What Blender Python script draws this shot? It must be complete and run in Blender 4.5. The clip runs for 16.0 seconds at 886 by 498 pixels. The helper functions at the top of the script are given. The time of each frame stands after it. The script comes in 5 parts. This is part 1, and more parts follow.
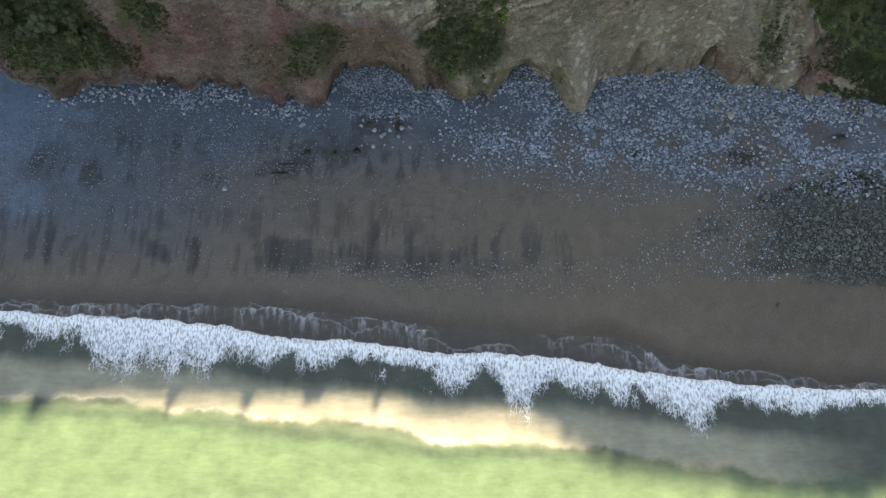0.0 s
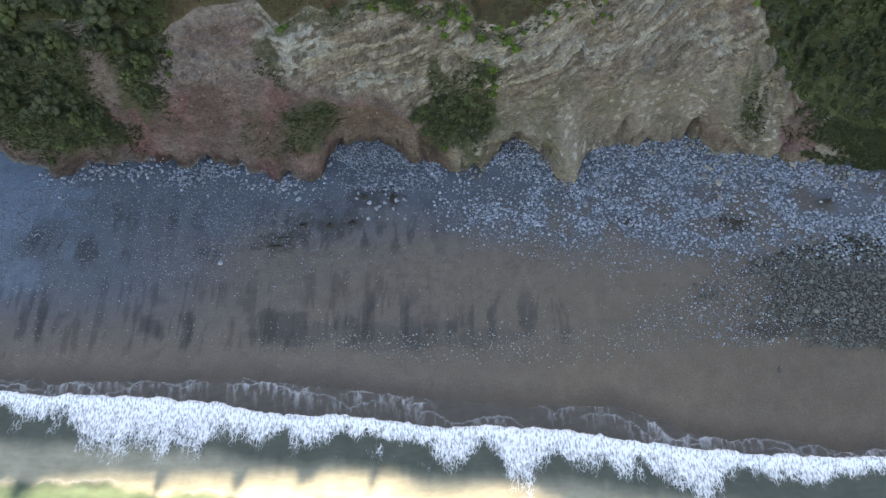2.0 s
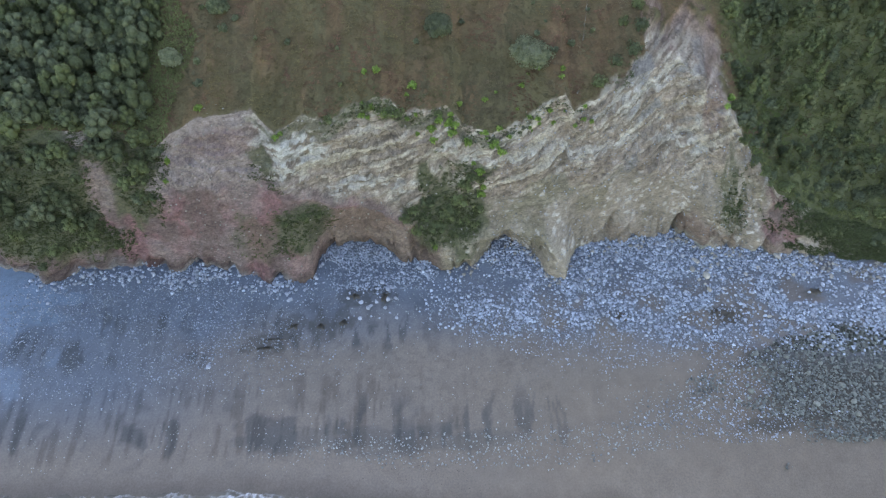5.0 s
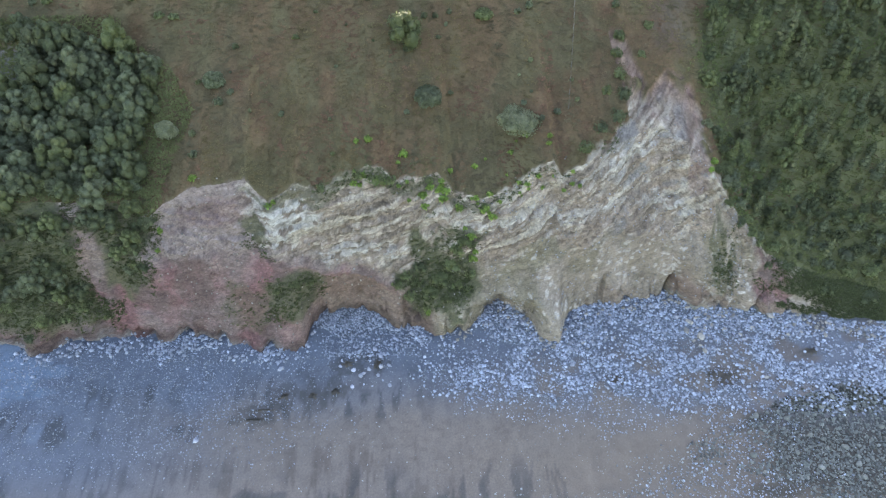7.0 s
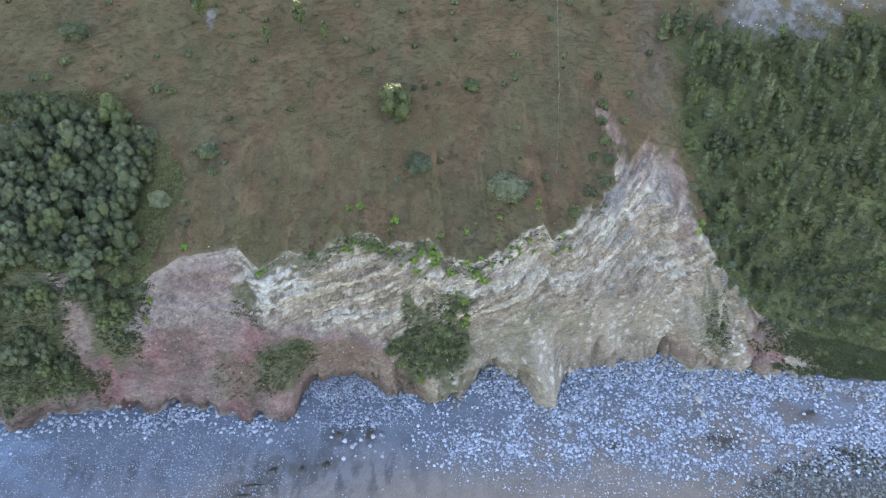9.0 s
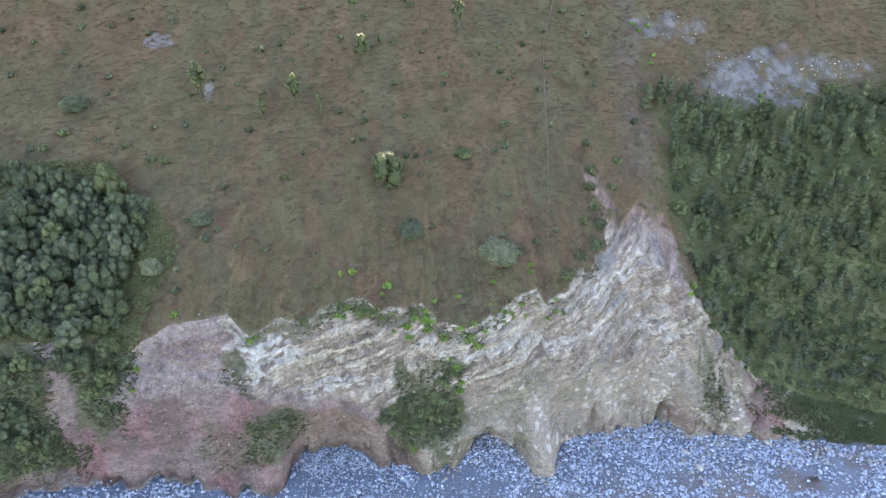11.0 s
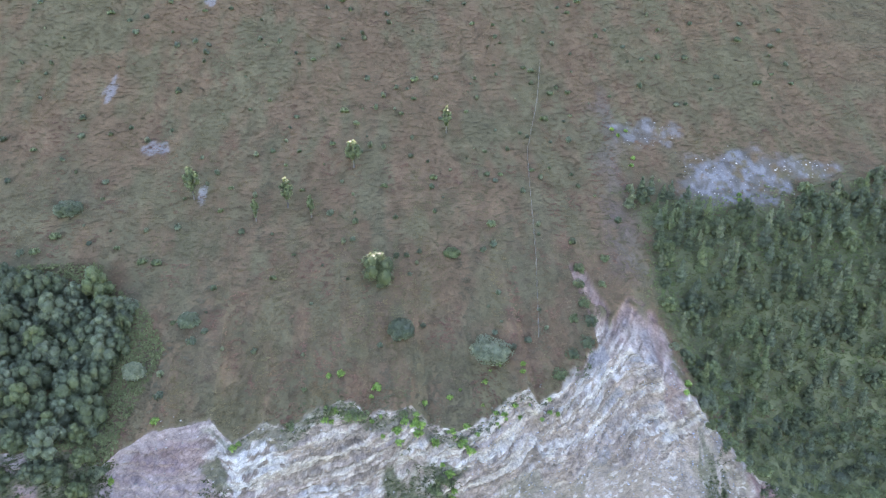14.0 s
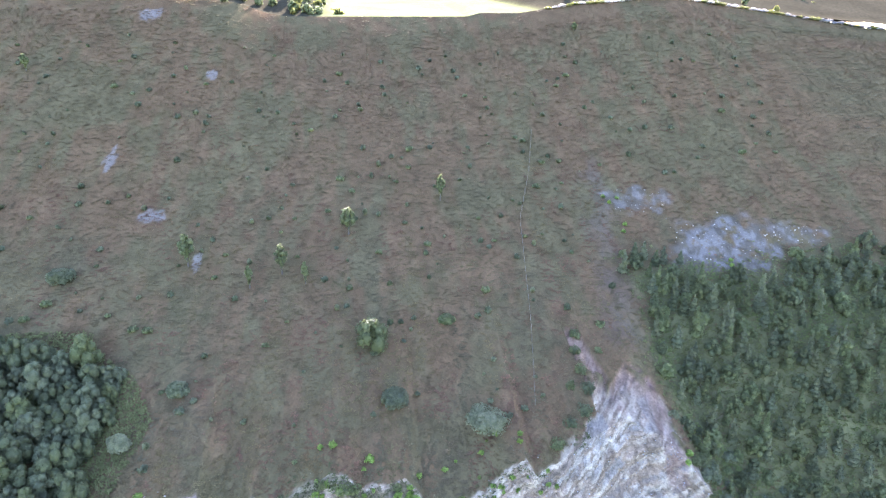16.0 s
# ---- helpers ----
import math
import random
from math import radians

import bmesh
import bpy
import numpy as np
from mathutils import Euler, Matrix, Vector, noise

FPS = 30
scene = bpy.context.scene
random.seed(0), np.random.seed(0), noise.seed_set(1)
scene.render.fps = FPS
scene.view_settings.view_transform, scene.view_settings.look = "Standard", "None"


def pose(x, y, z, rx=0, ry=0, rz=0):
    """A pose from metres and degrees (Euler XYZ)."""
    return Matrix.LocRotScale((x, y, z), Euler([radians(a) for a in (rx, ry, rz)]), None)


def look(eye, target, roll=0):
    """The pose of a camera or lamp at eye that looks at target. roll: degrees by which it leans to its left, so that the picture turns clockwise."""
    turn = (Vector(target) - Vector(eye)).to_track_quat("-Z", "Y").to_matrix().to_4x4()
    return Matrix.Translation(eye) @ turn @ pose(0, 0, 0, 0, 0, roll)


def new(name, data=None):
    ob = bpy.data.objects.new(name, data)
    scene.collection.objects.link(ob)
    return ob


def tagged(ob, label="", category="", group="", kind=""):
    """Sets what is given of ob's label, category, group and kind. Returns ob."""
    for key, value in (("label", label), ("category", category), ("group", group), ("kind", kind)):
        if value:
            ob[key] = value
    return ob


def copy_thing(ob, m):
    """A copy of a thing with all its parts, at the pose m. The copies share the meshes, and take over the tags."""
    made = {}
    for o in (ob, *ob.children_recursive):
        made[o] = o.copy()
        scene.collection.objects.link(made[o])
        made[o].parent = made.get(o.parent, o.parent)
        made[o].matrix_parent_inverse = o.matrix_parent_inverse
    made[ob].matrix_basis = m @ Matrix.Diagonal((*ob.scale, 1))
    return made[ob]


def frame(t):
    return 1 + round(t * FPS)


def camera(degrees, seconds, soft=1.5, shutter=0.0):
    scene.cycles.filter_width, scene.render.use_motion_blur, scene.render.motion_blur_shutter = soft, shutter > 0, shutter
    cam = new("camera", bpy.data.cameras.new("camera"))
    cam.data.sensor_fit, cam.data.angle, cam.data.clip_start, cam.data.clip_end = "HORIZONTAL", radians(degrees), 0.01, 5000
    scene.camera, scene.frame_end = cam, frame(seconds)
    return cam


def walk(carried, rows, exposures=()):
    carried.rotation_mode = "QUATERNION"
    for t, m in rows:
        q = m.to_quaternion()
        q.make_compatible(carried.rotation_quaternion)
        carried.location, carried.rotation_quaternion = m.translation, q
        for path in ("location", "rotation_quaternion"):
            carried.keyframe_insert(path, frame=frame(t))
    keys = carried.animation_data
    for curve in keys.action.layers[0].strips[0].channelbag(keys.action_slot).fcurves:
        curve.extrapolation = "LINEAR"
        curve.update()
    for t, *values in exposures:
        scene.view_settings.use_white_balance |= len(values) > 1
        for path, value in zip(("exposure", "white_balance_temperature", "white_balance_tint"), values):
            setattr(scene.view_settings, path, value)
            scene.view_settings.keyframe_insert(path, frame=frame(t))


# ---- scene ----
# ---- camera: it hovers 100 m over the sea's edge and tilts up ----
cam = camera(71.6, 16.0, soft=1.25)
EYE = (0.0, 0.0, 100.0)
TURNS = [  # seconds, pitch, yaw to the left, roll, in degrees
    (0.0, -70.000, 0.000, 0.000),
    (0.5, -68.341, -0.277, -0.038),
    (1.0, -66.686, -0.621, -0.004),
    (1.5, -65.036, -0.868, -0.028),
    (2.0, -63.477, -1.059, -0.063),
    (2.5, -61.954, -1.238, -0.018),
    (3.0, -60.435, -1.476, -0.056),
    (3.5, -58.916, -1.741, -0.022),
    (4.0, -57.396, -1.965, -0.011),
    (4.5, -55.883, -2.264, 0.036),
    (7.0, -48.312, -3.677, 0.016),
    (7.5, -46.817, -3.963, 0.039),
    (8.0, -45.298, -4.216, 0.028),
    (8.5, -43.783, -4.494, 0.028),
    (9.0, -42.247, -4.736, 0.007),
    (11.5, -34.666, -5.838, 0.042),
    (12.0, -33.129, -6.053, 0.047),
    (12.5, -31.599, -6.254, 0.036),
    (13.0, -30.053, -6.407, 0.014),
    (13.5, -28.507, -6.568, 0.026),
    (14.0, -26.976, -6.729, -0.026),
    (14.5, -25.444, -6.877, -0.020),
    (15.0, -23.901, -7.041, 0.007),
    (15.5, -22.363, -7.183, 0.026),
    (16.0, -20.816, -7.305, -0.008),
]


def heading(pitch, yaw, roll):
    a, b = radians(pitch), radians(yaw)
    ahead = Vector((-math.sin(b) * math.cos(a), math.cos(b) * math.cos(a), math.sin(a)))
    return look(EYE, Vector(EYE) + 100 * ahead, roll)


EXPOSURES = [(0.0, 2.4, 8350, 13), (2.0, 2.85, 7950, 16), (4.0, 3.38, 7550, 18), (7.0, 3.8, 7350, 19), (9.0, 3.98, 7150, 21), (12.5, 4.22, 6650, 27), (16.0, 4.40, 6050, 29)]
walk(cam, [(t, heading(p, y, r)) for t, p, y, r in TURNS], EXPOSURES)

# ---- world and sun ----
SUN_AZ, SUN_EL = 12.0, 24.5  # degrees clockwise from +y; above the horizon
world = bpy.data.worlds.new("world")
scene.world = world
world.use_nodes = True
wn = world.node_tree.nodes
sky = wn.new("ShaderNodeTexSky")
sky.sky_type = "NISHITA"
sky.sun_disc = False
sky.sun_elevation = radians(SUN_EL)
sky.sun_rotation = radians(SUN_AZ)
sky.air_density, sky.dust_density = 1.0, 0.6
wn["Background"].inputs["Strength"].default_value = 0.075
world.node_tree.links.new(sky.outputs[0], wn["Background"].inputs["Color"])
sun_data = bpy.data.lights.new("sun", "SUN")
sun_data.energy, sun_data.angle, sun_data.color = 5.0, radians(0.55), (1.0, 0.95, 0.86)
sun = new("sun", sun_data)
_a, _e = radians(SUN_AZ), radians(SUN_EL)
SUN_DIR = Vector((math.sin(_a) * math.cos(_e), math.cos(_a) * math.cos(_e), math.sin(_e)))
sun.matrix_world = look(SUN_DIR * 400, (0, 0, 0))

# ---- the lie of the land ----
# <terrain>
def hash2(ix, iy, seed):
    h = (ix.astype(np.int64) * 374761393 + iy.astype(np.int64) * 668265263 + seed * 1442695041) & 0x7FFFFFFF
    h = ((h ^ (h >> 13)) * 1274126177) & 0x7FFFFFFF
    return ((h ^ (h >> 16)) & 0xFFFFF) / 0xFFFFF


def vnoise(x, y, seed=0):
    """Smooth value noise in 0..1 with a period of one unit."""
    x, y = np.asarray(x, float), np.asarray(y, float)
    ix, iy = np.floor(x), np.floor(y)
    fx, fy = x - ix, y - iy
    fx, fy = fx * fx * (3 - 2 * fx), fy * fy * (3 - 2 * fy)
    a, b = hash2(ix, iy, seed), hash2(ix + 1, iy, seed)
    c, d = hash2(ix, iy + 1, seed), hash2(ix + 1, iy + 1, seed)
    return (a + (b - a) * fx) * (1 - fy) + (c + (d - c) * fx) * fy


def fbm(x, y, seed=0, octaves=4):
    total, gain, norm = 0.0, 1.0, 0.0
    for k in range(octaves):
        total = total + gain * vnoise(np.asarray(x) * 2**k + 17.3 * k, np.asarray(y) * 2**k - 9.1 * k, seed + k)
        norm += gain
        gain *= 0.5
    return total / norm


def cells(u, w, seed=0):
    """Worley cells of unit size: the gap between the two nearest seeds (0 on an edge), and a random number for each cell."""
    u, w = np.asarray(u, float), np.asarray(w, float)
    iu, iw = np.floor(u), np.floor(w)
    f1, f2, who = np.full(u.shape, 9.0), np.full(u.shape, 9.0), np.zeros(u.shape)
    for du in (-1, 0, 1):
        for dw in (-1, 0, 1):
            a, c = iu + du, iw + dw
            d = np.hypot(a + 0.1 + 0.8 * hash2(a, c, seed) - u, c + 0.1 + 0.8 * hash2(a, c, seed + 1) - w)
            near = d < f1
            f2 = np.where(near, f1, np.minimum(f2, d))
            who = np.where(near, hash2(a, c, seed + 2), who)
            f1 = np.where(near, d, f1)
    return f2 - f1, who


def smooth(a, b, v):
    t = np.clip((np.asarray(v, float) - a) / (b - a), 0, 1)
    return t * t * (3 - 2 * t)


def blob(x, y, cx, cy, rx, ry, ragged=0.35, seed=5):
    """A ragged-edged patch: 1 inside, 0 outside."""
    r = np.hypot((x - cx) / rx, (y - cy) / ry) + ragged * 2 * (fbm(x / rx * 2.2, y / ry * 2.2, seed) - 0.5)
    return 1 - smooth(0.75, 1.15, r)


TOE_X = [-600, -110, -83, -72, -58, -48, -38, -30, -21.6, -19, -11, -3, 8, 15.5, 20.4, 22.0, 23.8, 25.8, 28.4, 50, 53, 65, 74, 81, 110, 600]
TOE_Y = [86, 74, 70.5, 65.8, 68, 66, 67, 63.6, 62.4, 70.5, 72.5, 66, 65.5, 70.6, 66.8, 63.4, 62.4, 63.0, 68.6, 70.4, 66.5, 65.6, 63, 61.8, 57, 40]
SOFT_Y = [86, 74, 70.5, 68, 67.5, 66.5, 66, 66, 66, 66.5, 67, 67, 67.2, 67.5, 67.6, 67.6, 67.7, 67.8, 68, 68, 67.5, 66, 64, 62.5, 57, 40]
RIM_X = [-600, -110, -67, -52, -46.4, -43.4, -37.3, -29, -27.6, -25.6, -20.4, -16.6, -14.3, -10.3, -7.9, -6.3, -2.7, 1.2, 4.2, 7.1, 12.1, 17.2, 20.7, 24.7, 26.3, 31.3, 36, 45, 50, 53.5, 58, 61.8, 66, 71.9, 79.2, 88, 110, 600]
RIM_Y = [98, 88, 79, 79.3, 78.4, 79.6, 80.8, 81.3, 80.3, 79.4, 80.6, 80.1, 80.7, 81.4, 82.2, 82, 80.7, 80.7, 81.1, 79.3, 78.9, 79.4, 80.9, 81.7, 80.4, 82, 84, 88, 84.5, 80.6, 77.3, 75.3, 72.8, 71.2, 69.4, 67.2, 63, 50]
RIM_Z = [28, 28, 28, 26.5, 23.6, 25.8, 28.1, 29, 27.1, 25.5, 27.8, 26.8, 28, 29.3, 30.8, 30.3, 28, 28, 28.8, 25.3, 24.5, 25.4, 28.4, 29.8, 27.4, 29.6, 31, 31.8, 30, 27.2, 21.4, 17.6, 12.6, 10.4, 8.2, 6.6, 7, 9]
CREST_X = [-600, -150, -110, -60, -40, -30, -24, 37, 42, 56, 65, 78, 86, 99, 112, 150, 190, 600]
CREST_Z = [112, 109, 107, 106, 104.0, 100.7, 99.7, 99.7, 100.9, 100.9, 102.2, 103.9, 104.2, 105.5, 106, 101, 95.5, 80]
CREST_Y = 225.0


def bed(x, y):
    """The height of the beach and the sea bed."""
    shore = 18 - 0.085 * x
    z = 0.062 * (y - shore) + 0.10 * (fbm(x / 9, y / 5, 3) - 0.5)
    return np.maximum(z, -3.0)


def toe_line(x):
    return np.interp(x, TOE_X, TOE_Y) + np.interp(x, [-5, 10], [2.4, 1.2]) * (fbm(x / 2.1, 0 * x, 11, 4) - 0.5) + 1.4 * (fbm(x / 6.0, 0 * x + 4, 12) - 0.5)


def lie(x, y):
    """The hillside's even slope."""
    und = 1.6 * (fbm(x / 34, y / 40, 21, 3) - 0.5) + 0.5 * (fbm(x / 12, y / 14, 22, 2) - 0.5)
    return 0.466 * (y - 7) - 7.4 + und


def rim_y(x):
    return np.interp(x, RIM_X, RIM_Y) + 1.0 * (fbm(x / 4, 0 * x, 31) - 0.5) + 1.0 * (fbm(x / 1.2, 0 * x, 33) - 0.5)


def strata(x, z):
    """Height across the beds, which dip to the west, and distance along them."""
    lean = np.interp(x, [-60, -28, -10, 18, 34, 60], [0.05, 0.24, 0.36, 0.42, 0.52, 0.52])
    dip = z - lean * (x - 10) + 1.0 * (fbm(x / 15, z / 12, 41) - 0.5)
    return dip, x + lean * z


def zones(x, w):
    """Which rock shows on the face: the red marl of the west, the banded beds above, the grey scree below them. Each 0 to 1."""
    n = 0.16 * (fbm(x / 5, w * 6, 58) - 0.5) + 0.07 * (fbm(x / 1.4, w * 18, 59) - 0.5)
    top = np.interp(x, [-62, -56, -48, -43, -36, -31, -27, -24, -18, -12, -5, 0, 4], [0.50, 0.58, 0.66, 0.64, 0.60, 0.58, 0.66, 0.64, 0.55, 0.47, 0.37, 0.30, 0.10])
    marl = smooth(0.06, -0.06, w - top + n) * smooth(5, 1, x)
    low = np.interp(x, [-34, -28, -18, -10, 0, 8, 17, 24, 34, 44, 50, 56], [1.1, 0.70, 0.57, 0.50, 0.44, 0.47, 0.50, 0.48, 0.45, 0.44, 0.52, 0.8])
    beds = smooth(-0.07, 0.07, w - low + n) * smooth(-32, -27, x + 8 * n)
    scree = np.clip(1 - marl - beds, 0, 1) * smooth(-2, 8, x)
    return marl, beds, scree


def hollow(x, y, ry):
    """The dip in the hillside in which the western wood stands."""
    return 3.2 * smooth(-45, -53, x) * smooth(-120, -106, x) * smooth(0, 7, y - ry) * (1 - smooth(104, 117, y))


def rim_z(x):
    return np.interp(x, RIM_X, RIM_Z) + 0.6 * (fbm(x / 3, 0 * x, 32) - 0.5)


def slope_z(x, y, ry, rz):
    """The height of the hillside above a rim at ry, rz."""
    z = lie(x, y) - (lie(x, ry) - rz) * (1 - smooth(0, 45, y - ry))
    return z + (np.interp(x, CREST_X, CREST_Z) - lie(x, CREST_Y + 0 * y)) * smooth(135, CREST_Y, y) - hollow(x, y, ry)


def land(x, v):
    """The steep ground: v 0 at the cliff's toe, 1 at its rim, 2 at the hill's crest. Returns x, y, z."""
    x, v = np.broadcast_arrays(np.asarray(x, float), np.asarray(v, float))
    toe, soft = toe_line(x), np.interp(x, TOE_X, SOFT_Y)
    ry = rim_y(x)
    rz = rim_z(x)
    zt = bed(x, toe) - 0.8
    w = np.clip(v, 0, 1)
    base = soft + (toe - soft) * (1 - smooth(0.0, 0.55, w))
    y = base + (ry - base) * (0.35 * w + 0.65 * w**1.5)
    z = zt + (rz - zt) * (w + 0.05 * np.sin(w * 9 + x * 0.1) * w * (1 - w) * 4)
    # gullies, ledges, joints and crumbling blocks
    body = smooth(0, 0.05, w) * (1 - smooth(0.93, 1.0, w))
    dip, along = strata(x, z)
    ledge, ledge2 = (dip / 2.6 + 0.5 * fbm(along / 15, dip / 5, 54)) % 1.0, (dip / 0.95 + 0.5 * fbm(along / 9, dip / 3, 55)) % 1.0
    marl, beds, scree = zones(x, w)
    crisp = 0.10 + 0.80 * beds + 0.85 * np.clip(1 - marl - beds - scree, 0, 1) + 0.22 * marl
    out = 2.8 * (fbm(along / 8.5, dip / 11, 42) - 0.5) + 0.9 * (fbm(along / 3.6, dip / 4.5, 43, 3) - 0.5)
    gap, who = cells(along / 2.4, dip / 0.6, 45)
    gap2, who2 = cells(along / 6.0, dip / 1.7, 48)
    broken = smooth(0.30, 0.60, fbm(along / 7, dip / 4, 53))
    fine = broken * (0.70 * ledge**1.6 + 0.34 * ledge2**1.6) + 0.26 * (who - 0.5) + 0.70 * (who2 - 0.5) - 0.16 * (1 - smooth(0, 0.16, gap)) - 0.30 * (1 - smooth(0, 0.10, gap2))
    gap4, who4 = cells(along / 1.0, dip / 0.7, 62)
    out = out + crisp * (fine + 0.34 * (who4 - 0.5)) + (0.36 - 0.14 * scree) * (fbm(along / 1.6, dip / 0.9, 57, 4) - 0.5) - 0.22 * (1 - scree) * (1 - smooth(0, 0.12, gap4))
    # rain flutes down the scree and the marl
    out = out + (0.55 * scree + 0.45 * marl) * (fbm((x + 3.0 * w) / 1.7, w * 2.2, 60, 3) - 0.5) + 1.1 * marl * (fbm(x / 3.6, w * 4.5, 61, 3) - 0.5)
    # the lip of the marl overhangs
    out = out + 1.0 * np.exp(-(((w - np.interp(x, [-27, -18, -12, -5], [0.60, 0.50, 0.42, 0.33])) / 0.035) ** 2)) * smooth(-29, -25, x) * smooth(-2, -8, x)
    # the rounded apron about the alcove, and the nose that runs out from it
    arch = np.hypot((x - 15.5) / 11.5, (w - 0.02) / 0.27)
    out = out + 1.5 * np.exp(-(((arch - 1.0) / 0.22) ** 2)) - 1.3 * np.exp(-((np.hypot((x - 16) / 5.0, (w - 0.02) / 0.15)) ** 4))
    cleft = np.abs(fbm(x / 6.0, z / 14.0, 46, 4) - 0.5)
    out = out - 0.4 * (1 - smooth(0.0, 0.02, cleft)) * (1 - 0.7 * marl)
    low = smooth(0.28, 0.08, w)
    out = out + low * (1.2 * (fbm(x / 2.6, z / 2.4, 47, 3) - 0.5) - 1.2 * (1 - smooth(0.0, 0.04, np.abs(fbm(x / 4.0, z / 5.0, 50, 4) - 0.5))))
    for foot, run, wide, deep, top in ((63.5, 5.0, 0.45, 2.2, 0.60), (70.8, 1.0, 0.35, 1.5, 0.5), (48.6, 3.0, 0.5, 2.2, 0.22), (27.4, -1.0, 0.7, 1.0, 0.4), (21.4, 0.6, 0.7, 1.1, 0.3), (35.0, 2.0, 0.5, 1.2, 0.3), (-33.0, 2.0, 0.5, 1.4, 0.2), (58.0, 3.0, 0.4, 1.3, 0.5), (-51.0, 0.0, 1.3, 2.6, 0.13), (-43.5, 0.0, 0.9, 2.4, 0.12), (-37.0, 0.5, 0.8, 2.2, 0.12), (-28.5, 0.5, 0.7, 2.0, 0.12), (84.0, 0.0, 1.3, 3.2, 0.28), (78.0, 0.5, 0.8, 2.4, 0.3), (40.0, 1.0, 0.8, 1.8, 0.14), (7.5, -0.5, 0.9, 1.8, 0.12), (-2.4, -3.0, 0.5, 1.5, 0.3), (-20.6, 2.0, 0.5, 1.6, 0.25), (-45.0, 2.0, 0.4, 1.2, 0.2), (13.0, 2.5, 0.8, 1.4, 0.14)):
        out = out - deep * np.exp(-(((x - foot - run * w - 2.0 * (fbm(w * 7, 0 * w + foot, 56) - 0.5)) / wide) ** 2)) * (1 - smooth(0.7 * top, top, w))
    soil = smooth(0.75, 0.2, blob(x, w, -33, 0.3, 18, 0.34, 0.3, 115) * 0.6 + blob(x, w, 4.5, 0.42, 6, 0.3, 0.3, 125) * 0.6)
    y = y - body * out * (0.45 + 0.55 * soil)
    z = z + body * 0.35 * (fbm(x / 1.5, y / 1.5, 44) - 0.5)
    # the hillside
    u = np.clip(v - 1, 0, 1)
    hy = ry + (CREST_Y - ry) * u
    hz = slope_z(x, hy, ry, rz)
    return x, np.where(v > 1, hy, y), np.where(v > 1, hz, z)


def hill_v(x, y):
    ry = rim_y(x)
    return 1 + (y - ry) / (CREST_Y - ry)


def hill_z(x, y):
    x, y = np.asarray(x, float), np.asarray(y, float)
    ry = rim_y(x)
    return slope_z(x, np.clip(y, ry, CREST_Y), ry, rim_z(x))


def shore_line(x):
    """The seaward edge of the dry sand: the upper lip of the swash."""
    return np.interp(x, [-600, -75, -27, -14, -2, 13, 28, 37, 47, 71, 600], [50, 26.4, 25.4, 24.0, 21.8, 20.2, 20.6, 16.6, 14.7, 12.0, -30])


def wave_line(x):
    """The front of the broken wave."""
    return np.interp(x, [-600, -72, -58, -44, -34.5, -26, -20, -15.5, -7, 0, 8, 18, 28, 37, 45, 55, 69, 600], [49, 25.1, 24.3, 23.6, 22.4, 20.7, 20.3, 20.4, 18.9, 18.2, 18.5, 17.3, 16.0, 14.6, 13.7, 12.9, 12.3, -31])
# </terrain>

# ---- materials ----
def nodes_of(name):
    mat = bpy.data.materials.new(name)
    mat.use_nodes = True
    nt = mat.node_tree
    return mat, nt.nodes, nt.links, nt.nodes["Principled BSDF"]


def noise_node(nodes, links, scale, detail=5.0, rough=0.6, stretch=(1, 1, 1)):
    tc, mp, nz = nodes.new("ShaderNodeTexCoord"), nodes.new("ShaderNodeMapping"), nodes.new("ShaderNodeTexNoise")
    mp.inputs["Scale"].default_value = stretch
    nz.inputs["Scale"].default_value, nz.inputs["Detail"].default_value, nz.inputs["Roughness"].default_value = scale, detail, rough
    links.new(tc.outputs["Object"], mp.inputs["Vector"])
    links.new(mp.outputs[0], nz.inputs["Vector"])
    return nz.outputs["Fac"]


def span(nodes, links, fac, a, b, lo, hi):
    m = nodes.new("ShaderNodeMapRange")
    for key, val in (("From Min", a), ("From Max", b), ("To Min", lo), ("To Max", hi)):
        m.inputs[key].default_value = val
    links.new(fac, m.inputs["Value"])
    return m.outputs[0]


def times(nodes, links, a, b):
    m = nodes.new("ShaderNodeMath")
    m.operation = "MULTIPLY"
    links.new(a, m.inputs[0])
    links.new(b, m.inputs[1])
    return m.outputs[0]


def shaded(nodes, links, colour, value):
    """A colour scaled by a value socket."""
    m = nodes.new("ShaderNodeVectorMath")
    m.operation = "SCALE"
    links.new(colour, m.inputs[0])
    links.new(value, m.inputs["Scale"])
    return m.outputs[0]


def blend(nodes, links, fac, a, b):
    m = nodes.new("ShaderNodeMix")
    m.data_type = "RGBA"
    for sock, val in ((m.inputs[0], fac), (m.inputs[6], a), (m.inputs[7], b)):
        if hasattr(val, "is_linked"):
            links.new(val, sock)
        else:
            sock.default_value = val
    return m.outputs[2]


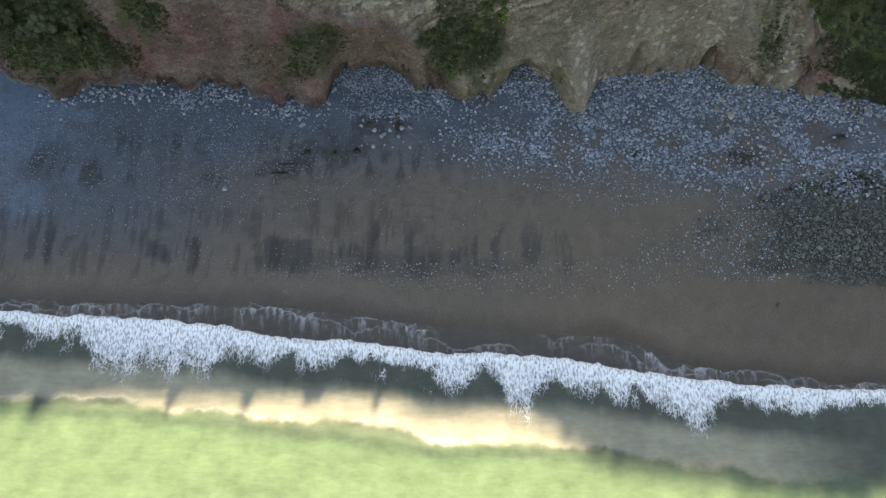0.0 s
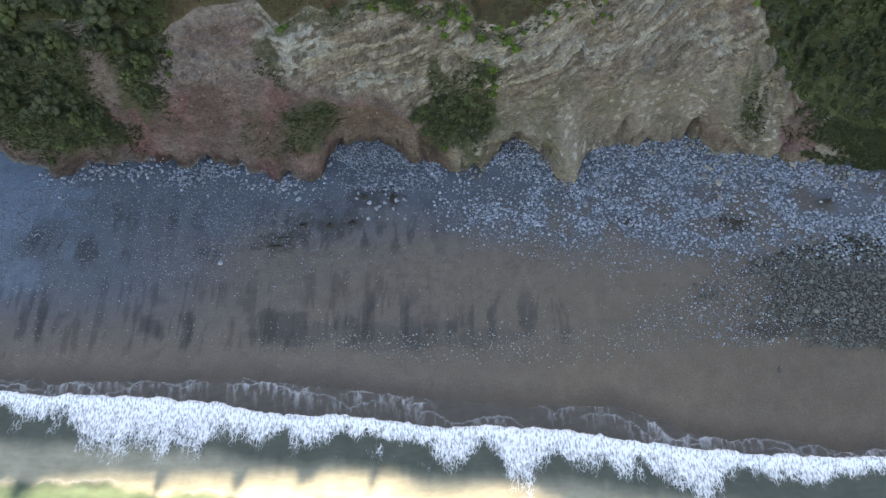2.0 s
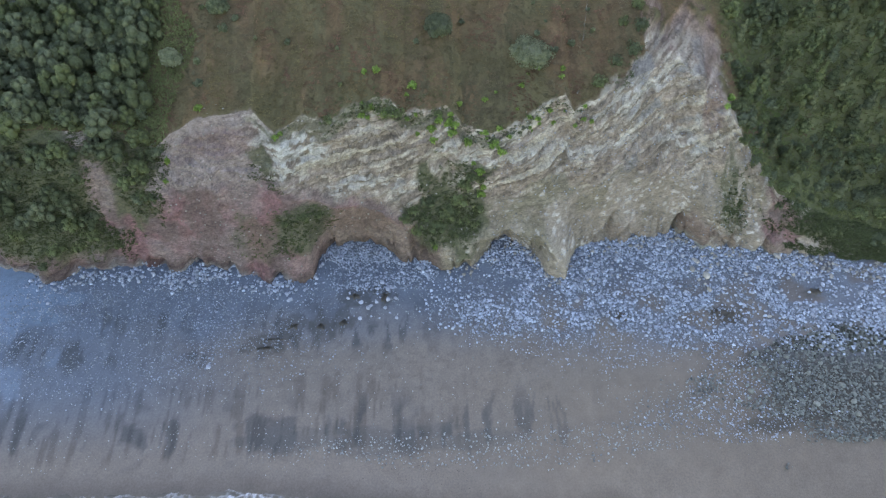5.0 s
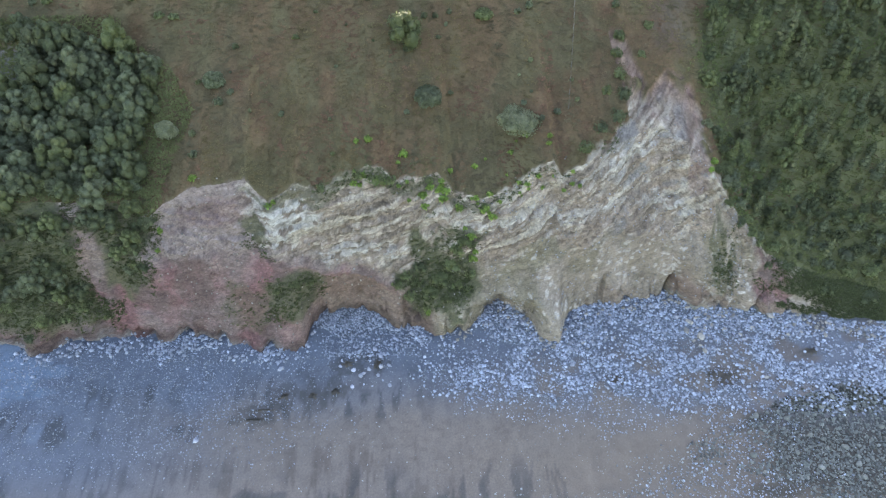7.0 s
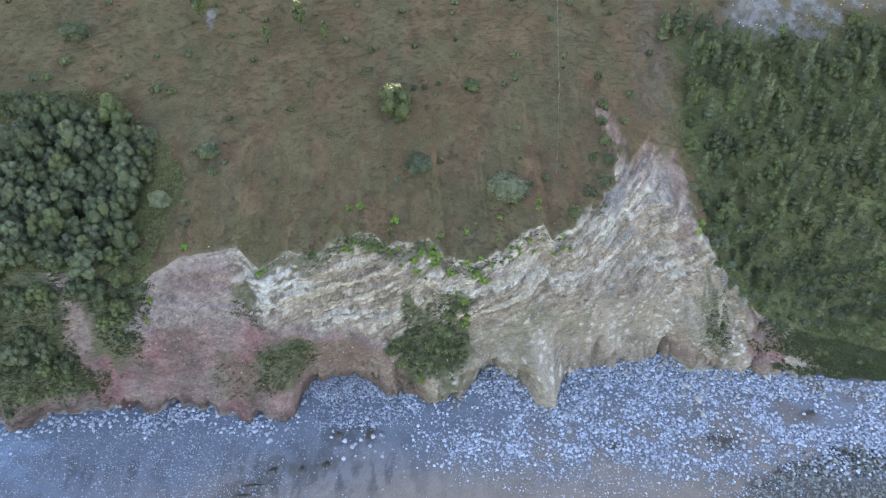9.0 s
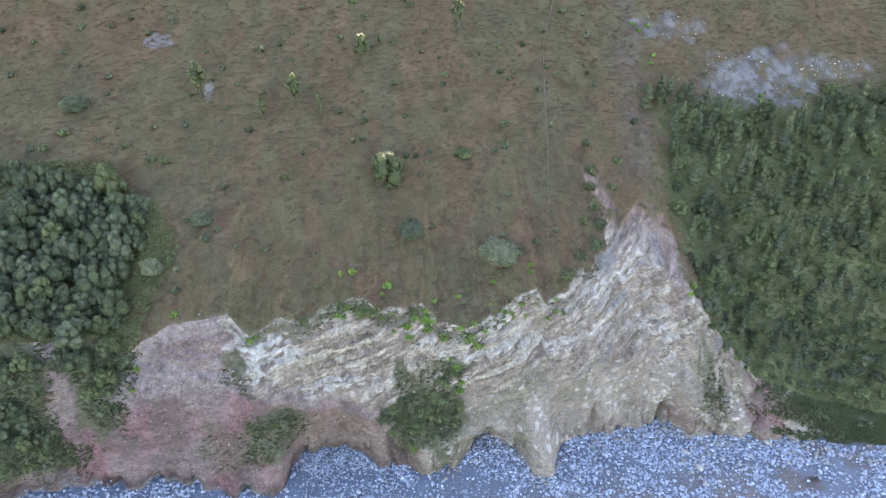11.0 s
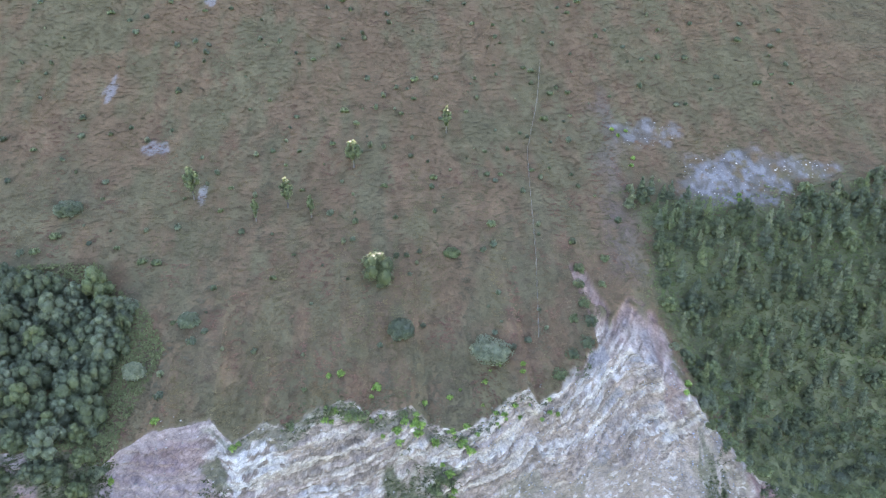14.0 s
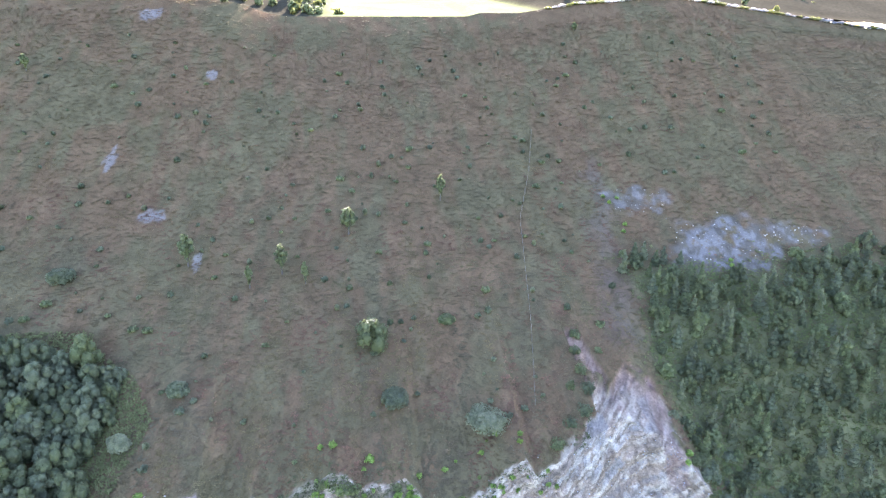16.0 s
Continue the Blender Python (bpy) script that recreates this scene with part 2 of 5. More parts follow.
def tinted(name, rough=0.9, fine=3.0, coarse=0.35, depth=0.5, dist=0.15, contrast=0.5, spec=0.3, stretch=(1, 1, 1), stain=0.2):
    """Ground whose colour is laid down by the attribute "tint", with grain and stains at two scales and fine relief."""
    mat, nodes, links, bsdf = nodes_of(name)
    at = nodes.new("ShaderNodeAttribute")
    at.attribute_name = "tint"
    n1 = noise_node(nodes, links, fine, 8, 0.7, stretch)
    n2 = noise_node(nodes, links, coarse, 6, 0.65)
    g = times(nodes, links, span(nodes, links, n1, 0.25, 0.75, 0.78 * (1 - contrast), 0.78 * (1 + contrast)), span(nodes, links, n2, 0.3, 0.7, 1 - stain, 1 + stain))
    links.new(shaded(nodes, links, at.outputs["Color"], g), bsdf.inputs["Base Color"])
    bsdf.inputs["Roughness"].default_value = rough
    bsdf.inputs["Specular IOR Level"].default_value = spec
    bump = nodes.new("ShaderNodeBump")
    bump.inputs["Strength"].default_value, bump.inputs["Distance"].default_value = depth, dist
    links.new(n1, bump.inputs["Height"])
    links.new(bump.outputs[0], bsdf.inputs["Normal"])
    return mat


def rock_mat():
    """Bedded rock tinted by the attribute "tint": thin laminae along the dip, angular chips, grit."""
    mat, nodes, links, bsdf = nodes_of("weathered_rock")
    at, tc, turn = nodes.new("ShaderNodeAttribute"), nodes.new("ShaderNodeTexCoord"), nodes.new("ShaderNodeMapping")
    at.attribute_name = "tint"
    turn.inputs["Rotation"].default_value = (0, radians(15.0), 0)
    links.new(tc.outputs["Object"], turn.inputs["Vector"])

    def bedded(kind, stretch):
        mp, tex = nodes.new("ShaderNodeMapping"), nodes.new(kind)
        mp.inputs["Scale"].default_value = stretch
        links.new(turn.outputs[0], mp.inputs["Vector"])
        links.new(mp.outputs[0], tex.inputs["Vector"])
        tex.inputs["Scale"].default_value = 1.0
        return tex

    lam, grit = bedded("ShaderNodeTexNoise", (0.28, 0.5, 3.6)), bedded("ShaderNodeTexNoise", (5.0, 5.0, 7.0))
    for tex, det in ((lam, 5), (grit, 5)):
        tex.inputs["Detail"].default_value, tex.inputs["Roughness"].default_value = det, 0.65
    chip, block = bedded("ShaderNodeTexVoronoi", (2.0, 2.0, 3.4)), bedded("ShaderNodeTexVoronoi", (0.75, 0.75, 1.5))
    bw = []
    for tex in (chip, block):
        sp = nodes.new("ShaderNodeSeparateColor")
        links.new(tex.outputs["Color"], sp.inputs[0])
        bw.append(sp.outputs[0])
    g = times(nodes, links, span(nodes, links, lam.outputs["Fac"], 0.3, 0.7, 0.86, 1.15), span(nodes, links, bw[0], 0, 1, 0.86, 1.12))
    g = times(nodes, links, g, times(nodes, links, span(nodes, links, bw[1], 0, 1, 0.91, 1.08), span(nodes, links, grit.outputs["Fac"], 0.3, 0.7, 0.84, 1.14)))
    # joints between the blocks
    joint = bedded("ShaderNodeTexVoronoi", (0.85, 0.85, 2.3))
    joint.feature = "DISTANCE_TO_EDGE"
    fine = bedded("ShaderNodeTexVoronoi", (2.3, 2.3, 4.2))
    fine.feature = "DISTANCE_TO_EDGE"
    g = times(nodes, links, g, times(nodes, links, span(nodes, links, joint.outputs["Distance"], 0.0, 0.07, 0.72, 1.04), span(nodes, links, fine.outputs["Distance"], 0.0, 0.10, 0.84, 1.04)))
    links.new(shaded(nodes, links, at.outputs["Color"], g), bsdf.inputs["Base Color"])
    bsdf.inputs["Roughness"].default_value = 0.92
    bsdf.inputs["Specular IOR Level"].default_value = 0.2
    bump = nodes.new("ShaderNodeBump")
    bump.inputs["Strength"].default_value, bump.inputs["Distance"].default_value = 0.7, 0.32
    links.new(g, bump.inputs["Height"])
    links.new(bump.outputs[0], bsdf.inputs["Normal"])
    return mat


def leafy(name, dark, light, rough=0.6, glow=0.4):
    """Foliage: colour varied from plant to plant and from leaf to leaf."""
    mat, nodes, links, bsdf = nodes_of(name)
    geo, info = nodes.new("ShaderNodeNewGeometry"), nodes.new("ShaderNodeObjectInfo")
    n = noise_node(nodes, links, 0.9, 3)
    base = blend(nodes, links, geo.outputs["Random Per Island"], (*dark, 1), (*light, 1))
    g = times(nodes, links, span(nodes, links, n, 0.3, 0.7, 0.7, 1.3), span(nodes, links, info.outputs["Random"], 0, 1, 0.72, 1.08))
    links.new(shaded(nodes, links, base, g), bsdf.inputs["Base Color"])
    bsdf.inputs["Roughness"].default_value = rough
    bsdf.inputs["Specular IOR Level"].default_value = 0.25
    thin, both = nodes.new("ShaderNodeBsdfTranslucent"), nodes.new("ShaderNodeMixShader")
    links.new(shaded(nodes, links, base, g), thin.inputs["Color"])
    both.inputs[0].default_value = glow
    links.new(bsdf.outputs[0], both.inputs[1])
    links.new(thin.outputs[0], both.inputs[2])
    links.new(both.outputs[0], nodes["Material Output"].inputs["Surface"])
    return mat


def stone_mat(name, colour, rough=0.8, wet=0.0):
    mat, nodes, links, bsdf = nodes_of(name)
    geo = nodes.new("ShaderNodeNewGeometry")
    info = nodes.new("ShaderNodeObjectInfo")
    n1, n2 = noise_node(nodes, links, 5.0, 6), noise_node(nodes, links, 0.5, 3)
    rgb = nodes.new("ShaderNodeRGB")
    rgb.outputs[0].default_value = (*colour, 1)
    isl = span(nodes, links, geo.outputs["Random Per Island"], 0, 1, 0.34, 1.15)
    ob = span(nodes, links, info.outputs["Random"], 0, 1, 0.75, 1.2)
    g = times(nodes, links, times(nodes, links, isl, ob), times(nodes, links, span(nodes, links, n1, 0.3, 0.7, 0.75, 1.2), span(nodes, links, n2, 0.3, 0.7, 0.8, 1.15)))
    links.new(shaded(nodes, links, rgb.outputs[0], g), bsdf.inputs["Base Color"])
    bsdf.inputs["Roughness"].default_value = rough
    bump = nodes.new("ShaderNodeBump")
    bump.inputs["Strength"].default_value, bump.inputs["Distance"].default_value = 0.5, 0.06
    links.new(n1, bump.inputs["Height"])
    links.new(bump.outputs[0], bsdf.inputs["Normal"])
    return mat


def water_mat():
    """Silty green sea with lace-like foam where the attribute "foam" is high."""
    mat, nodes, links, bsdf = nodes_of("silty_sea_water")
    foam, silt = nodes.new("ShaderNodeAttribute"), nodes.new("ShaderNodeAttribute")
    foam.attribute_name, silt.attribute_name = "foam", "tint"
    tc, mp = nodes.new("ShaderNodeTexCoord"), nodes.new("ShaderNodeMapping")
    mp.inputs["Scale"].default_value = (1.0, 0.5, 1.0)
    links.new(tc.outputs["Object"], mp.inputs["Vector"])
    warp = nodes.new("ShaderNodeTexNoise")
    warp.inputs["Scale"].default_value, warp.inputs["Detail"].default_value = 1.1, 3
    links.new(mp.outputs[0], warp.inputs["Vector"])
    off = nodes.new("ShaderNodeVectorMath")
    off.operation = "MULTIPLY_ADD"
    links.new(warp.outputs["Color"], off.inputs[0])
    off.inputs[1].default_value = (1.1, 1.1, 0)
    links.new(mp.outputs[0], off.inputs[2])
    cells = []
    for sc in (1.7, 3.4):
        vo = nodes.new("ShaderNodeTexVoronoi")
        vo.feature = "DISTANCE_TO_EDGE"
        vo.inputs["Scale"].default_value = sc
        links.new(off.outputs[0], vo.inputs["Vector"])
        cells.append(span(nodes, links, vo.outputs["Distance"], 0.0, 0.21, 1.0, 0.0))
    mx = nodes.new("ShaderNodeMath")
    mx.operation = "MAXIMUM"
    links.new(cells[0], mx.inputs[0])
    links.new(span(nodes, links, cells[1], 0, 1, 0, 0.9), mx.inputs[1])
    add = nodes.new("ShaderNodeMath")
    add.operation = "ADD"
    links.new(mx.outputs[0], add.inputs[0])
    links.new(span(nodes, links, foam.outputs["Fac"], 0, 1, -1.0, 0.24), add.inputs[1])
    lines = span(nodes, links, add.outputs[0], 0.12, 0.42, 0.0, 0.75)
    lump = noise_node(nodes, links, 1.5, 4, 0.66, (1.5, 0.6, 1.0))
    thick = nodes.new("ShaderNodeMath")
    thick.operation = "ADD"
    links.new(lump, thick.inputs[0])
    links.new(foam.outputs["Fac"], thick.inputs[1])
    streak = nodes.new("ShaderNodeAttribute")
    streak.attribute_name = "streak"
    cover = lines
    for other in (span(nodes, links, thick.outputs[0], 1.0, 1.14, 0.0, 1.0), streak.outputs["Fac"]):
        top = nodes.new("ShaderNodeMath")
        top.operation = "MAXIMUM"
        links.new(cover, top.inputs[0])
        links.new(other, top.inputs[1])
        cover = top.outputs[0]
    n = noise_node(nodes, links, 0.25, 4)
    chop = noise_node(nodes, links, 0.9, 5, 0.6, (0.5, 1.6, 1.0))
    sea = shaded(nodes, links, silt.outputs["Color"], times(nodes, links, span(nodes, links, n, 0.3, 0.7, 0.85, 1.15), span(nodes, links, chop, 0.3, 0.7, 0.9, 1.1)))
    grain = noise_node(nodes, links, 1.9, 3, 0.6, (1.7, 0.75, 1.0))
    rgb = nodes.new("ShaderNodeRGB")
    rgb.outputs[0].default_value = (0.98, 0.985, 0.99, 1)
    white = shaded(nodes, links, rgb.outputs[0], span(nodes, links, grain, 0.36, 0.54, 0.46, 1.0))
    links.new(blend(nodes, links, cover, sea, white), bsdf.inputs["Base Color"])
    links.new(span(nodes, links, cover, 0, 1, 0.12, 0.85), bsdf.inputs["Roughness"])
    bsdf.inputs["IOR"].default_value = 1.33
    bump = nodes.new("ShaderNodeBump")
    bump.inputs["Strength"].default_value, bump.inputs["Distance"].default_value = 0.8, 0.15
    rip = noise_node(nodes, links, 1.6, 4, 0.55, (0.6, 1.4, 1))
    ad2 = nodes.new("ShaderNodeMath")
    ad2.operation = "ADD"
    links.new(span(nodes, links, rip, 0, 1, 0, 0.16), ad2.inputs[0])
    links.new(times(nodes, links, cover, span(nodes, links, grain, 0.3, 0.7, 0.3, 1.0)), ad2.inputs[1])
    links.new(ad2.outputs[0], bump.inputs["Height"])
    links.new(bump.outputs[0], bsdf.inputs["Normal"])
    return mat


M_BEACH = tinted("sand_and_silt", 0.75, 3.4, 0.25, 0.5, 0.08, 0.26, stain=0.08)
M_ROCK = rock_mat()
M_HILL = tinted("bracken_litter", 1.0, 2.4, 0.2, 0.5, 0.2, 0.35, 0.0)
M_FERN = tinted("bracken_fronds", 0.9, 4.0, 0.3, 0.2, 0.05, 0.3, 0.03)
M_FIELD = tinted("pasture_grass", 1.0, 0.8, 0.05, 0.4, 0.1, 0.3, 0.0)
M_WATER = water_mat()
M_PALE = stone_mat("pale_limestone", (0.305, 0.333, 0.372))
M_BOULDER = stone_mat("weathered_pale_boulder", (0.30, 0.315, 0.345))
M_GREY = stone_mat("grey_green_cobble", (0.172, 0.176, 0.150))
M_PEBBLE = stone_mat("grey_pebble", (0.262, 0.270, 0.255))
M_MOSS = stone_mat("weed_covered_cobble", (0.045, 0.046, 0.026), 0.7)
M_TAN = stone_mat("tan_rock", (0.30, 0.27, 0.22))
M_WEED = leafy("brown_seaweed", (0.060, 0.050, 0.036), (0.13, 0.11, 0.08), 0.5)
M_DARKLEAF = leafy("dark_green_leaves", (0.078, 0.092, 0.044), (0.108, 0.126, 0.060))
M_OLIVE = leafy("olive_leaves", (0.106, 0.124, 0.050), (0.150, 0.170, 0.072))
M_GREYLEAF = leafy("grey_green_leaves", (0.104, 0.118, 0.064), (0.142, 0.160, 0.088))
M_SILVER = leafy("silvery_green_leaves", (0.15, 0.162, 0.090), (0.21, 0.222, 0.128))
M_SAPLING = leafy("pale_olive_leaves", (0.128, 0.140, 0.070), (0.172, 0.184, 0.094))
M_BRIGHT = leafy("bright_green_leaves", (0.12, 0.19, 0.035), (0.23, 0.33, 0.07))
M_YELLOW = leafy("yellow_green_leaves", (0.08, 0.085, 0.022), (0.20, 0.20, 0.055))
M_DEAD = leafy("bleached_twigs", (0.20, 0.19, 0.18), (0.42, 0.40, 0.38))
M_BARK = stone_mat("tree_bark", (0.09, 0.075, 0.06), 0.9)
M_POST = stone_mat("weathered_post_wood", (0.15, 0.13, 0.10), 0.9)


# ---- mesh helpers ----
def mesh_of(name, verts, faces, mats, tint=None, foam=None, flat=False):
    """A mesh from arrays; faces is an (n, 3) or (n, 4) array."""
    verts, faces = np.asarray(verts, np.float32), np.asarray(faces, np.int32)
    me = bpy.data.meshes.new(name)
    k = faces.shape[1]
    me.vertices.add(len(verts))
    me.vertices.foreach_set("co", verts.ravel())
    me.loops.add(faces.size)
    me.loops.foreach_set("vertex_index", faces.ravel())
    me.polygons.add(len(faces))
    me.polygons.foreach_set("loop_start", np.arange(0, faces.size, k, dtype=np.int32))
    me.update(calc_edges=True)
    if not flat:
        me.polygons.foreach_set("use_smooth", np.ones(len(faces), bool))
    for m in mats if isinstance(mats, (list, tuple)) else [mats]:
        me.materials.append(m)
    if tint is not None:
        at = me.attributes.new("tint", "FLOAT_COLOR", "POINT")
        at.data.foreach_set("color", np.c_[np.clip(tint, 0, 1), np.ones(len(verts))].astype(np.float32).ravel())
    if foam is not None:
        at = me.attributes.new("foam", "FLOAT", "POINT")
        at.data.foreach_set("value", np.asarray(foam, np.float32).ravel())
    return me


def grid_faces(rows, cols):
    i = np.arange(rows - 1)[:, None] * cols + np.arange(cols - 1)[None, :]
    return np.stack([i, i + 1, i + cols + 1, i + cols], -1).reshape(-1, 4)


def mixc(a, b, w):
    return np.asarray(a) * (1 - w[..., None]) + np.asarray(b) * w[..., None]


def part(name, me, parent, label=""):
    ob = new(name, me)
    ob.parent = parent
    return tagged(ob, label) if label else ob


# ---- sea, beach, cliff, hillside, field ----
far_x = np.array([-4000, -2000, -1000, -600, -400, -280, -210, -170, -145, -130, -120])
COLS = np.concatenate([far_x, np.arange(-112, -48, 0.5), np.arange(-48, 70, 0.24), np.arange(70, 132, 0.5), -far_x[::-1] + 20])


def build_beach():
    xs = np.concatenate([far_x, np.arange(-112, -90, 1.0), np.arange(-90, 60, 0.36), np.arange(60, 132, 0.8), -far_x[::-1] + 20])
    ys = np.concatenate([[-4000, -800, -200, -60, -30, -10, 0, 6], np.arange(9, 78, 0.42)])
    x, y = np.meshgrid(xs, ys)
    z = bed(x, y)
    z = np.where(np.abs(x) > 200, np.minimum(z, 2.0), z)
    d = y - shore_line(x)
    base = mixc((0.202, 0.161, 0.125), (0.176, 0.147, 0.120), fbm(x / 12, y / 6, 51))
    # bluish silt and shingle dust, upshore and to the west
    blue = smooth(46, 60, y + 0.10 * (-20 - x) + 10 * (fbm(x / 10, y / 7, 52) - 0.5))
    blue = np.maximum(blue, smooth(-22, -60, x) * smooth(30, 46, y) * 0.9)
    c = mixc(base, (0.122, 0.140, 0.164), blue)
    # pale blue sheen of the wet patches, put into the sand's colour
    c = mixc(c, (0.185, 0.255, 0.325), blob(x, y, -82, 63, 14, 9, 0.7, 53) * 0.62)
    c = mixc(c, (0.20, 0.25, 0.31), blob(x, y, -80, 51, 12, 10, 0.8, 54) * 0.5 * smooth(0.35, 0.55, fbm(x / 3, y / 6, 50)))
    # run-off streaks of dark grit, drawn down the beach
    xw = x + 2.2 * (fbm(x / 4, y / 5, 49) - 0.5)
    st = fbm(xw / 1.5, y / 12, 55, 3) * 0.75 + 0.25 * fbm(xw / 0.7, y / 4, 56, 2)
    where = smooth(29.5, 33, y + 2.5 * (fbm(x / 3, 0 * x, 57) - 0.5)) * (1 - smooth(37, 44, y)) * smooth(40, 10, x)
    upper = smooth(47, 50, y + 5 * (fbm(x / 2.5, 0 * x, 67) - 0.5)) * (1 - smooth(57, 61, y)) * smooth(8, -10, x) * smooth(-78, -72, x) * (0.35 + 0.65 * smooth(0.42, 0.58, fbm(x / 6, y / 4, 99)))
    dark = np.maximum(smooth(0.535, 0.59, st) * where * smooth(0.38, 0.54, fbm(x / 7, y / 4, 68)), 1.2 * smooth(0.50, 0.58, st) * upper)
    c = mixc(c, (0.056, 0.058, 0.058), np.clip(dark * 0.62, 0, 0.8))
    c = mixc(c, (0.085, 0.084, 0.078), np.maximum.reduce([blob(x, y, -8, 33.5, 12, 2.2, 0.8, 58), blob(x, y, -24, 34, 8, 1.8, 0.9, 69), blob(x, y, 8, 33, 8, 1.6, 0.9, 70)]) * 0.42)
    # shade in the gaps between the cobbles, put into the ground's colour
    c = mixc(c, (0.045, 0.045, 0.037), blob(x, y, 77, 39, 24, 9.0, 0.7, 59) * 0.7)
    c = mixc(c, (0.11, 0.095, 0.085), blob(x, y, 74, 57, 11, 6, 0.5, 60) * 0.5)
    for cx, cy, rx, ry in ((-24.5, 54.2, 2.5, 2.2), (-19.5, 54, 2, 2.6), (-15.5, 55, 1.6, 2.4), (-8, 59.5, 1.8, 2.6), (-13, 59.6, 2.6, 1.8), (54.5, 53, 2.6, 2.2), (35, 53.4, 2.4, 1.4), (72, 57, 2.0, 1.3), (-29, 51, 4, 1.6)):
        c = mixc(c, (0.055, 0.050, 0.042), blob(x, y, cx, cy, rx * 1.2, ry * 1.2, 0.9, 65) * 0.55)
    # scattered dark grit
    c = c * (1 - 0.14 * smooth(0.58, 0.70, fbm(x / 1.0, y / 0.8, 64, 3)) * smooth(34, 44, y))[..., None]
    thin = smooth(0.56, 0.66, fbm(x / 0.8, y / 7.0, 66, 3)) * smooth(30, 33, y) * (1 - smooth(42, 47, y)) * smooth(15, -10, x)
    c = c * (1 - 0.28 * thin)[..., None]
    c = c * (1 - 0.14 * smooth(30, 60, x) * smooth(50, 40, y))[..., None]
    c = c * (1 - smooth(-20, 30, x)[..., None] * smooth(50, 40, y)[..., None] * np.array([-0.03, 0.0, 0.07]))
    # wet sand at the water's edge
    c = c * (1 - 0.38 * (1 - smooth(0.2, 5.0, d + 1.6 * (fbm(x / 5, y / 3, 61) - 0.5))))[..., None]
    grit = smooth(46, 56, y + 0.12 * (x - 20)) * smooth(0, 20, x)
    c = mixc(c, (0.148, 0.161, 0.180), grit * 0.85 * smooth(0.34, 0.52, fbm(x / 4.5, y / 3.5, 163)))
    c = c * (0.90 + 0.20 * fbm(x / 1.3, y / 1.3, 62))[..., None]
    me = mesh_of("beach", np.stack([x, y, z], -1).reshape(-1, 3), grid_faces(len(ys), len(xs)), M_BEACH, c.reshape(-1, 3))
    tagged(new("beach", me), "grey-brown sand beach with dark run-off streaks", "beach", kind="structure")


